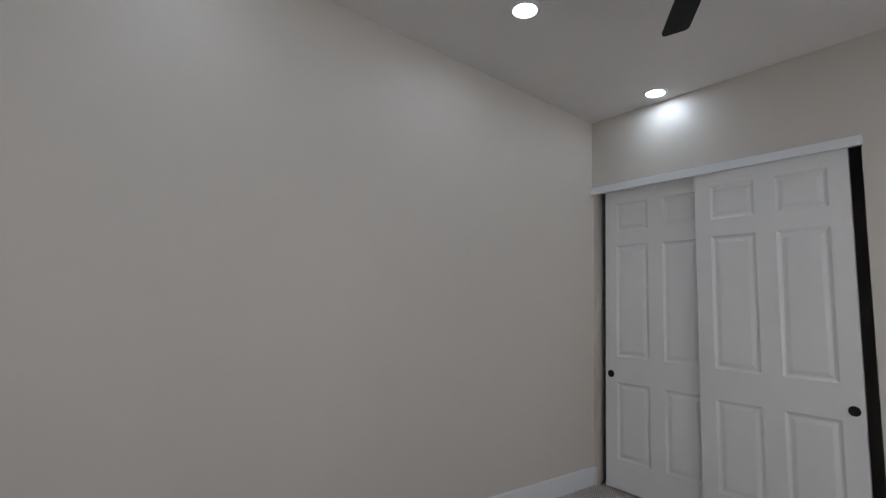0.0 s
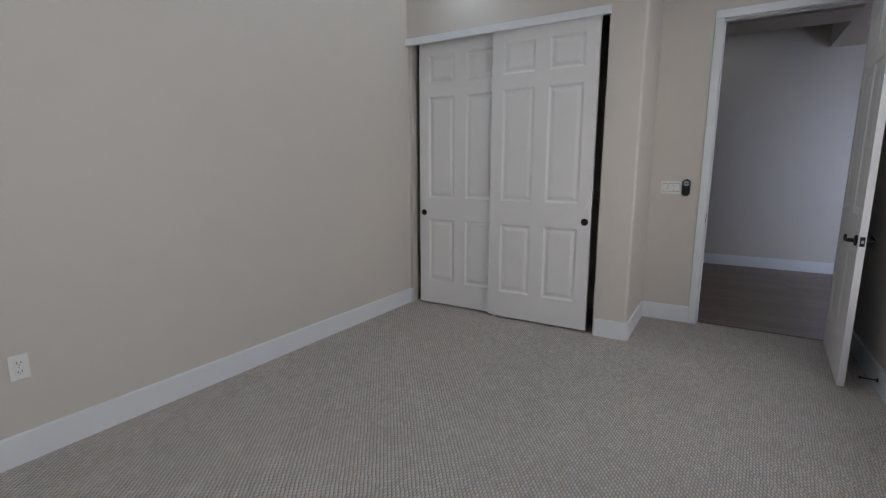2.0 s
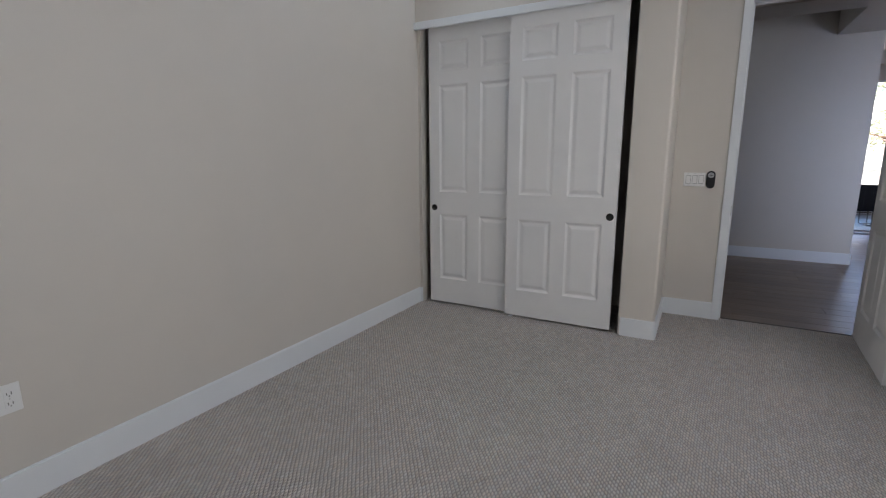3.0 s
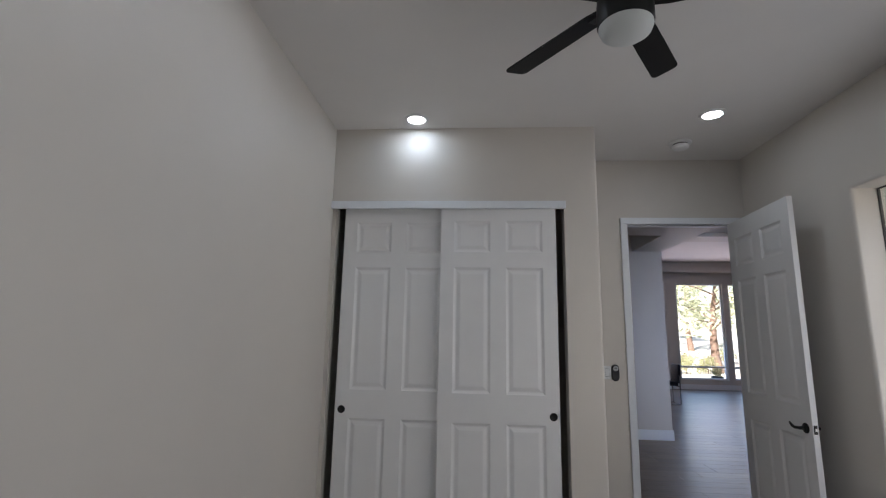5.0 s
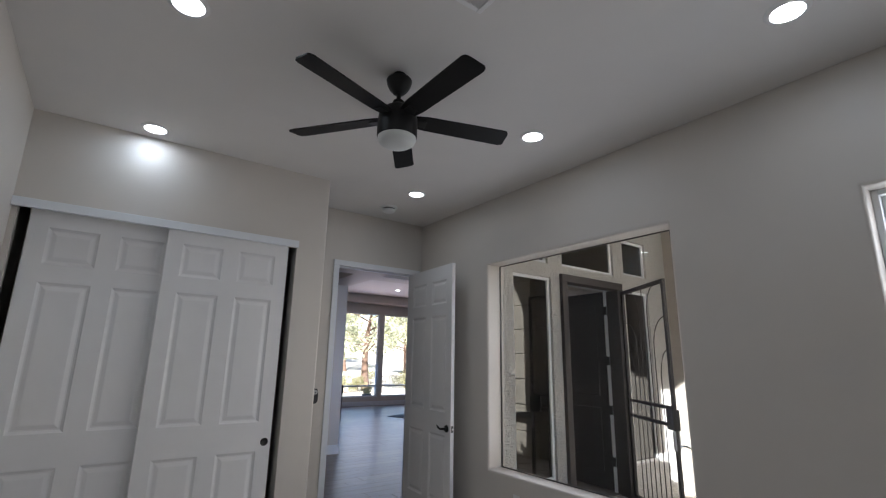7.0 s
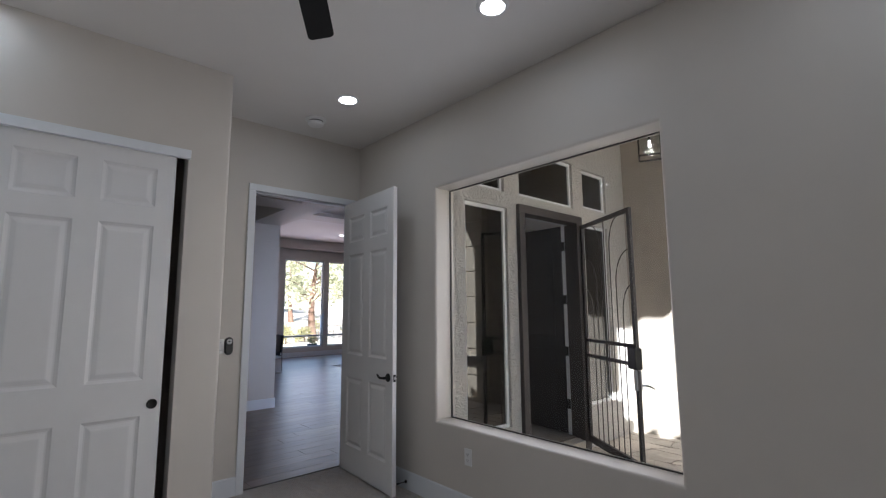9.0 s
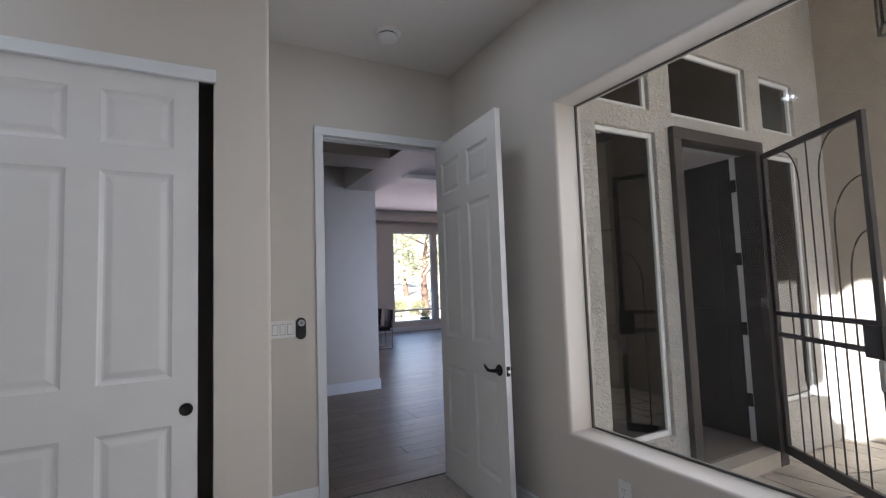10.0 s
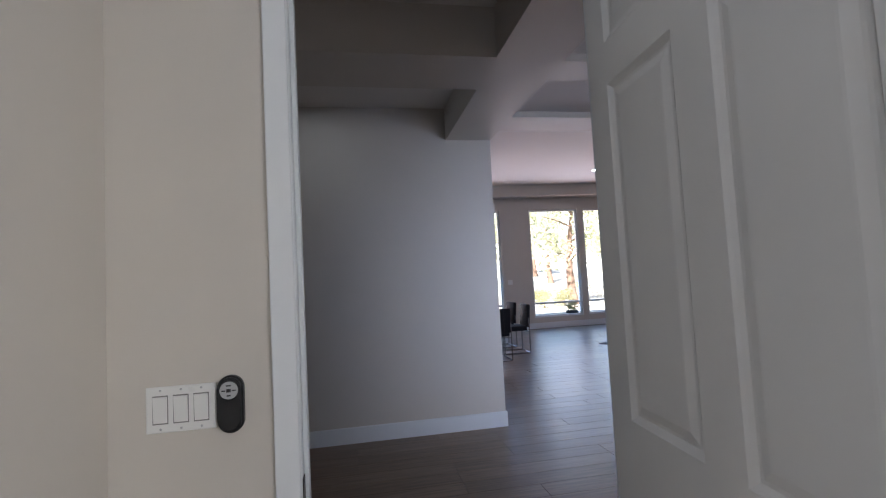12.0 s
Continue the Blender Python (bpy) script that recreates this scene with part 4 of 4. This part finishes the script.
for a, b, c, d in ((0.12, 0.86, 0.2, 0.95), (0.12, 0.86, 1.1, 2.25)):
    part("panel", boxed(a, b, -0.0005, 0.008, c, d, 0.006), DARK_DOOR, entry)
for hz in (0.33, 0.93, 1.53, 2.17):
    part("hinge", boxed(-0.055, 0.004, -0.003, 0.004, hz - 0.055, hz + 0.055, 0.002), BLACK, entry, "dark square hinge plate")
part("door_knob", turned([(0, 0), (0.03, 0), (0.03, 0.006), (0.012, 0.01), (0.012, 0.035), (0.028, 0.045), (0.028, 0.06), (0, 0.07)], 20), BLACK, entry, "dark round door knob", m=pose(0.91, 0.008, 1.0, -90, 0, 0), smooth=True)
structure("step_entry", boxed(3.46, 3.70, -3.41, -2.25, ZOUT - 0.02, -0.03, 0.006), PAVING, "low concrete step at the entry", "step")

# pendant lantern under the porch
lan = thing("porch_lantern", "black square glass pendant lantern, lit, under the porch", "lantern", Matrix.Translation((2.36, -2.88, 2.86)) @ pose(0, 0, 0, 0, 0, 24))
S, HL = 0.098, 0.27
for sx in (-1, 1):
    for sy in (-1, 1):
        part("post", boxed(sx * S - 0.007, sx * S + 0.007, sy * S - 0.007, sy * S + 0.007, 0.0, HL), BLACK, lan)
for z in (0.0, HL):
    for sgn in (-1, 1):
        part("rail", boxed(-S + 0.007, S - 0.007, sgn * S - 0.007, sgn * S + 0.007, z - 0.007, z + 0.007), BLACK, lan)
        part("rail", boxed(sgn * S - 0.007, sgn * S + 0.007, -S + 0.007, S - 0.007, z - 0.007, z + 0.007), BLACK, lan)
part("cap", boxed(-S + 0.007, S - 0.007, -S + 0.007, S - 0.007, HL + 0.007, HL + 0.016), BLACK, lan)
for sgn in (-1, 1):
    pane("glass_pane", boxed(-S + 0.007, S - 0.007, sgn * S - 0.0015, sgn * S + 0.0015, 0.007, HL - 0.007), CLEAR, lan)
    pane("glass_pane", boxed(sgn * S - 0.0015, sgn * S + 0.0015, -S + 0.007, S - 0.007, 0.007, HL - 0.007), CLEAR, lan)
part("socket", tube([(0, 0, HL + 0.007), (0, 0, HL - 0.1)], 0.014, 10), BLACK, lan, smooth=True)
part("bulb", turned([(0, 0.10), (0.008, 0.102), (0.014, 0.112), (0.014, 0.122), (0.008, 0.14), (0.007, 0.17), (0, 0.17)], 20), BULB, lan, "glowing warm bulb", smooth=True)
part("stem", tube([(0, 0, HL + 0.016), (0, 0, ZPORCH - 2.86)], 0.008, 8), BLACK, lan, smooth=True)
lamp = new("lantern_glow", bpy.data.lights.new("lantern_glow", "POINT"))
lamp.data.energy, lamp.data.color, lamp.data.shadow_soft_size = 0.5, (1.0, 0.90, 0.78), 0.04
lamp.location = (2.36, -2.88, 2.97)

# stone-block pilaster on the courtyard wall, partly shaded by the added column
pil = thing("stone_pilaster", "pale stone-block pilaster on the courtyard wall", "pilaster", Matrix.Translation((0.45, YFAR, ZOUT)))
for k in range(8):
    part("stone_block", boxed(-0.58, 0.60, 0.001, 0.14, 0.45 * k, 0.45 * (k + 1) - 0.012, 0.008), BLOCK, pil)
ledge = tagged(part("wall_ledge", boxed(-0.2, 1.07, YFAR + 0.141, YFAR + 0.24, 0.53, 0.62, 0.01), STUCCO_PALE), "pale stucco ledge along the pilaster", "ledge", kind="structure")

# fittings on the courtyard wall
for name, x, z, lab, cat in (("wall_outlet_box", 2.73, 0.36, "grey weatherproof outlet on the stucco wall", "outlet"), ("doorbell_switch", 2.76, 1.19, "small grey switch on the stucco wall", "switch")):
    o = thing(name, lab, cat, Matrix.Translation((x, YFAR, z)))
    part("plate", boxed(-0.035, 0.035, 0.0, 0.012, -0.055, 0.055, 0.003), GREY_PLASTIC, o)
    part("cover", boxed(-0.024, 0.024, 0.012, 0.02, -0.03, 0.03, 0.003), PLASTIC, o)


# ---- great room furniture ----
def dining_chair(m):
    """A black leather chair on a chrome cantilever frame; it faces local +x."""
    c = thing("dining_chair", "black leather dining chair on chrome tube frame", "chair", m, group="dining chairs")
    part("seat", boxed(-0.21, 0.23, -0.21, 0.21, 0.40, 0.48, 0.018, 3), LEATHER, c, smooth=True)
    back = part("backrest", boxed(-0.028, 0.028, -0.215, 0.215, 0.0, 0.40, 0.014, 3), LEATHER, c, smooth=True, m=pose(-0.225, 0, 0.46, 0, -4, 0))
    for dy in (-0.107, 0.0, 0.107):
        part("seam", boxed(-0.0305, -0.0285, dy - 0.003, dy + 0.003, 0.02, 0.38), BLACK, back)
    for s in (-1, 1):
        y = 0.225 * s
        part("side_frame", tube([(-0.235, y, 0.62), (-0.235, y, 0.03), (-0.225, y, 0.012), (0.215, y, 0.012), (0.225, y, 0.03), (0.225, y, 0.43)], 0.011, 8), CHROME, c, smooth=True)
    for x in (-0.225, 0.215):
        part("cross_tube", tube([(x, -0.225, 0.012), (x, 0.225, 0.012)], 0.010, 8), CHROME, c, smooth=True)
    part("cross_tube", tube([(-0.235, -0.225, 0.385), (-0.235, 0.225, 0.385)], 0.010, 8), CHROME, c, smooth=True)
    return c


ch = dining_chair(pose(10.80, -2.27, 0.0, 0, 0, 0))
copy_thing(ch, pose(11.36, -2.79, 0.0, 0, 0, 88))
copy_thing(ch, pose(12.08, -2.78, 0.0, 0, 0, 92))
plate = thing("wall_plate", "small white switch plate on the great room wall", "switch plate", pose(XEND, -3.805, 1.2, 0, 0, -90))
part("plate", boxed(-0.06, 0.06, -0.007, 0.0, -0.06, 0.06, 0.003), PLASTIC, plate)
part("rocker", boxed(-0.018, 0.018, -0.010, -0.007, -0.034, 0.034, 0.001), PLASTIC, plate)
rug = thing("area_rug", "dark grey flat rug on the plank floor", "rug", pose(11.14, -5.96, 0.0, 0, 0, -69.6))
part("pile", boxed(-1.2, 1.2, -0.85, 0.85, 0.001, 0.011, 0.003), RUG, rug)

# ---- outdoors behind the great room ----
def field(x0, x1, y0, y1, nx, ny, rise):
    """Ground sheet that lifts gently towards the hills."""
    bm = bmesh.new()
    grid = [[bm.verts.new((x0 + (x1 - x0) * i / nx, y0 + (y1 - y0) * j / ny, rise(x0 + (x1 - x0) * i / nx, y0 + (y1 - y0) * j / ny))) for j in range(ny + 1)] for i in range(nx + 1)]
    for i in range(nx):
        for j in range(ny):
            bm.faces.new((grid[i][j], grid[i + 1][j], grid[i + 1][j + 1], grid[i][j + 1]))
    return bm


def rise(x, y):
    if x < 32:
        return ZOUT - 0.06
    d = (x - 32) / 60
    return ZOUT - 0.06 + 7.5 * min(d, 1.6) ** 1.3 + 0.8 * noise.noise(Vector((x * 0.06, y * 0.06, 0)))


structure("ground", field(-600, 900, -600, 600, 150, 120, rise), EARTH, "pale desert ground rising to a low hill", "ground", smooth=True)
structure("patio", boxed(XEND + 0.2, 20.5, -14, 8, ZOUT - 0.2, -0.08, 0.01), CONCRETE, "pale concrete patio outside the great room", "patio")

rng = random.Random(5)


def leaf_cloud(bm, centre, radius, count, size):
    """Many small leaf blades scattered through a clump."""
    for _ in range(count):
        d = Vector((rng.gauss(0, 1), rng.gauss(0, 1), rng.gauss(0, 0.8))).normalized() * radius * rng.uniform(0.35, 1.0)
        p = centre + d
        a = Vector((rng.uniform(-1, 1), rng.uniform(-1, 1), rng.uniform(-0.6, 1))).normalized()
        b = a.cross(Vector((rng.uniform(-1, 1), rng.uniform(-1, 1), rng.uniform(-1, 1)))).normalized()
        s = size * rng.uniform(0.6, 1.4)
        bm.faces.new([bm.verts.new(p + a * s), bm.verts.new(p + b * s * 0.4), bm.verts.new(p - a * s), bm.verts.new(p - b * s * 0.4)])


def tree(x, y, height, lean, label):
    z0 = rise(x, y) - 0.05
    t = thing("tree", label, "tree", Matrix.Translation((x, y, z0)), group="yard trees")
    pts = [(lean * h * h + 0.12 * math.sin(3 * h), 0.1 * math.sin(4 * h), height * 0.75 * h) for h in (0, 0.15, 0.3, 0.45, 0.6, 0.8, 1.0)]
    trunk = part("trunk", tube(pts, [0.26, 0.2, 0.17, 0.15, 0.12, 0.08, 0.04], 10), BARK, t, smooth=True)
    crown = bmesh.new()
    for k in range(15):
        h = rng.uniform(0.38, 1.0)
        base = Vector((lean * h * h, 0, height * 0.75 * h))
        a, rad = rng.uniform(0, 6.28), height * 0.33 * (1.15 - h * 0.65)
        tip = base + Vector((rad * math.cos(a), rad * math.sin(a), height * 0.10 * rng.uniform(0.2, 1.5)))
        part("limb", tube([base, base.lerp(tip, 0.5) + Vector((0, 0, 0.08)), tip], [0.055, 0.035, 0.012], 6), BARK, t, smooth=True)
        leaf_cloud(crown, tip, height * rng.uniform(0.09, 0.15), 150, 0.13)
        leaf_cloud(crown, base.lerp(tip, 0.6), height * 0.08, 35, 0.11)
    part("crown", crown, LEAF, t, "loose yellow-green needle crown")


tree(24.0, -10.1, 6.8, -0.5, "tall pine tree with red-brown leaning trunk")
tree(44.0, -16.1, 8.0, 0.4, "yellow-green pine tree in the yard")
tree(31.0, -17.0, 8.0, 0.3, "broad pine tree beside the yard path")
tree(38.0, -15.0, 8.0, 0.5, "distant pine tree on the slope")
tree(29.0, -16.0, 7.5, 0.3, "pine tree with a dense crown")
tree(36.0, -9.0, 7.0, 0.3, "pale green pine tree on the slope")


def shrub(x, y, r, label):
    s = thing("shrub", label, "shrub", Matrix.Translation((x, y, rise(x, y))), group="yard shrubs")
    bm = bmesh.new()
    for _ in range(9):
        leaf_cloud(bm, Vector((rng.uniform(-r, r) * 0.6, rng.uniform(-r, r) * 0.6, r * rng.uniform(0.3, 0.9))), r * 0.45, 90, 0.06)
    part("leaves", bm, SHRUB, s)
    part("stem", tube([(0, 0, -0.05), (0.02, 0, r * 0.5)], 0.025, 6), BARK, s)


for x, y, r in ((23.0, -8.2, 0.8), (23.5, -9.4, 0.7), (22.6, -12.2, 0.7), (25, -13.2, 0.9), (27, -9.8, 0.8), (30, -13.5, 1.0)):
    shrub(x, y, r, "olive dry-garden shrub on the gravel")


def fence():
    """A low dark wire fence at the end of the patio."""
    f = thing("fence", "low brown metal picket fence behind the patio", "fence", Matrix.Translation((21.2, -13, ZOUT - 0.06)))
    part("rail", boxed(-0.012, 0.012, 0, 18, 0.86, 0.88), FENCE, f)
    part("rail", boxed(-0.012, 0.012, 0, 18, 0.12, 0.14), FENCE, f)
    for i in range(91):
        part("picket", boxed(-0.005, 0.005, 0.2 * i - 0.005, 0.2 * i + 0.005, 0.0, 0.9), FENCE, f)


fence()
pot = thing("planter", "dark round planter with a small shrub on the patio", "planter", Matrix.Translation((16.4, -6.35, -0.08)))
part("pot", turned([(0.0, 0.0), (0.13, 0.0), (0.18, 0.26), (0.20, 0.28), (0.18, 0.3), (0.16, 0.27), (0, 0.26)], 24), BLACK_PLASTIC, pot, smooth=True)
bm = bmesh.new()
leaf_cloud(bm, Vector((0, 0, 0.42)), 0.2, 120, 0.05)
part("foliage", bm, SHRUB, pot)


# ---- courtyard paving: irregular flagstones ----
paving = structure("paving", boxed(-9, XF, YFAR, YOUT - 0.02, ZOUT - 0.15, ZOUT - 0.012), MORTAR, "stamped tan flagstone paving of the courtyard", "paving")
prng = random.Random(11)


def flag_grid(x0, x1, y0, y1, step, step_y):
    """Corners of an uneven field of stones."""
    nx, ny = int((x1 - x0) / step), int((y1 - y0) / step_y)
    pts = [[(x0 + (x1 - x0) * i / nx + (prng.uniform(-0.3, 0.3) * step if 0 < i < nx else 0), y0 + (y1 - y0) * j / ny + (prng.uniform(-0.3, 0.3) * step_y if 0 < j < ny else 0)) for j in range(ny + 1)] for i in range(nx + 1)]
    for i in range(nx):
        for j in range(ny):
            yield [pts[i][j], pts[i + 1][j], pts[i + 1][j + 1], pts[i][j + 1]]


for quad in flag_grid(-0.8, XF, YFAR + 0.002, YOUT - 0.03, 0.46, 0.19):
    cx, cy = sum(p[0] for p in quad) / 4, sum(p[1] for p in quad) / 4
    inner = [((p[0] - cx) * 0.98, (p[1] - cy) * 0.955) for p in quad]
    outline = []
    for k in range(4):
        a, b = inner[k], inner[(k + 1) % 4]
        outline += [(a[0] * 0.93 + b[0] * 0.07, a[1] * 0.93 + b[1] * 0.07), ((a[0] + b[0]) / 2 + prng.uniform(-0.012, 0.012), (a[1] + b[1]) / 2 + prng.uniform(-0.012, 0.012)), (a[0] * 0.07 + b[0] * 0.93, a[1] * 0.07 + b[1] * 0.93)]
    part("flagstone", prism(outline, -0.02, prng.uniform(-0.001, 0.004)), PAVING, paving, m=Matrix.Translation((cx, cy, ZOUT)))

# ---- roof tiles of the eave, one scalloped row ----
eave = tagged(part("eave_edge", boxed(-6.0, XF - 0.01, YOUT - 0.25, YOUT - 0.202, H + 0.17, H + 0.29), ROOF), "clay tile roof edge above the bedroom wall", "roof", kind="structure")
tile = bpy.data.meshes.new("roof_tile")
tb = tube([(0, -0.1, -0.02), (0, 0.32, 0.03)], 0.062, 10)
tb.to_mesh(tile)
tb.free()
tile.materials.append(ROOF)
for i in range(29):
    ob = new("roof_tile", tile)
    ob.parent = eave
    ob.matrix_basis = Matrix.Translation((-5.9 + 0.33 * i, YOUT - 0.21, H + 0.335))

# ---- plank floor of hall and great room ----
floor_planks = structure("floor_planks", boxed(XD + 0.062, XEND, GY0, GY1, -0.0115, -0.006), MORTAR, "brown oak-look plank floor of hall and great room", "floor")
frng = random.Random(3)
PW, PL = 0.178, 1.22
shared = {}


def plank_data(length):
    key = round(length, 2)
    if key not in shared:
        me = bpy.data.meshes.new("plank")
        pb = boxed(0.0, PW - 0.002, 0.0, length - 0.002, -0.006, 0.0, 0.0012, 1)
        pb.to_mesh(me)
        pb.free()
        me.materials.append(PLANK)
        shared[key] = me
    return shared[key]


near, rest = [], bmesh.new()
i = 0
x = XD + 0.062
while x + PW < XEND:
    y = GY0 + frng.choice((0.2, 0.45, 0.7, 0.95))
    spans = [(GY0, y)]
    while y < GY1 - 0.01:
        e = min(y + PL, GY1)
        spans.append((y, e))
        y = e
    for a, b in spans:
        # the stretch seen from the doorway
        mid = -0.18 - 0.42 * (x - 4.5)
        if abs((a + b) / 2 - mid) < 1.9 and len(near) < 300:
            ob = new("plank", plank_data(b - a))
            ob.parent = floor_planks
            ob.location = (x, a, 0)
            near.append(ob)
        else:
            box(rest, x, x + PW - 0.002, a, b - 0.002, -0.006, 0.0)
    x += PW
part("planks_far", rest, PLANK, floor_planks)["kind"] = "stuff"
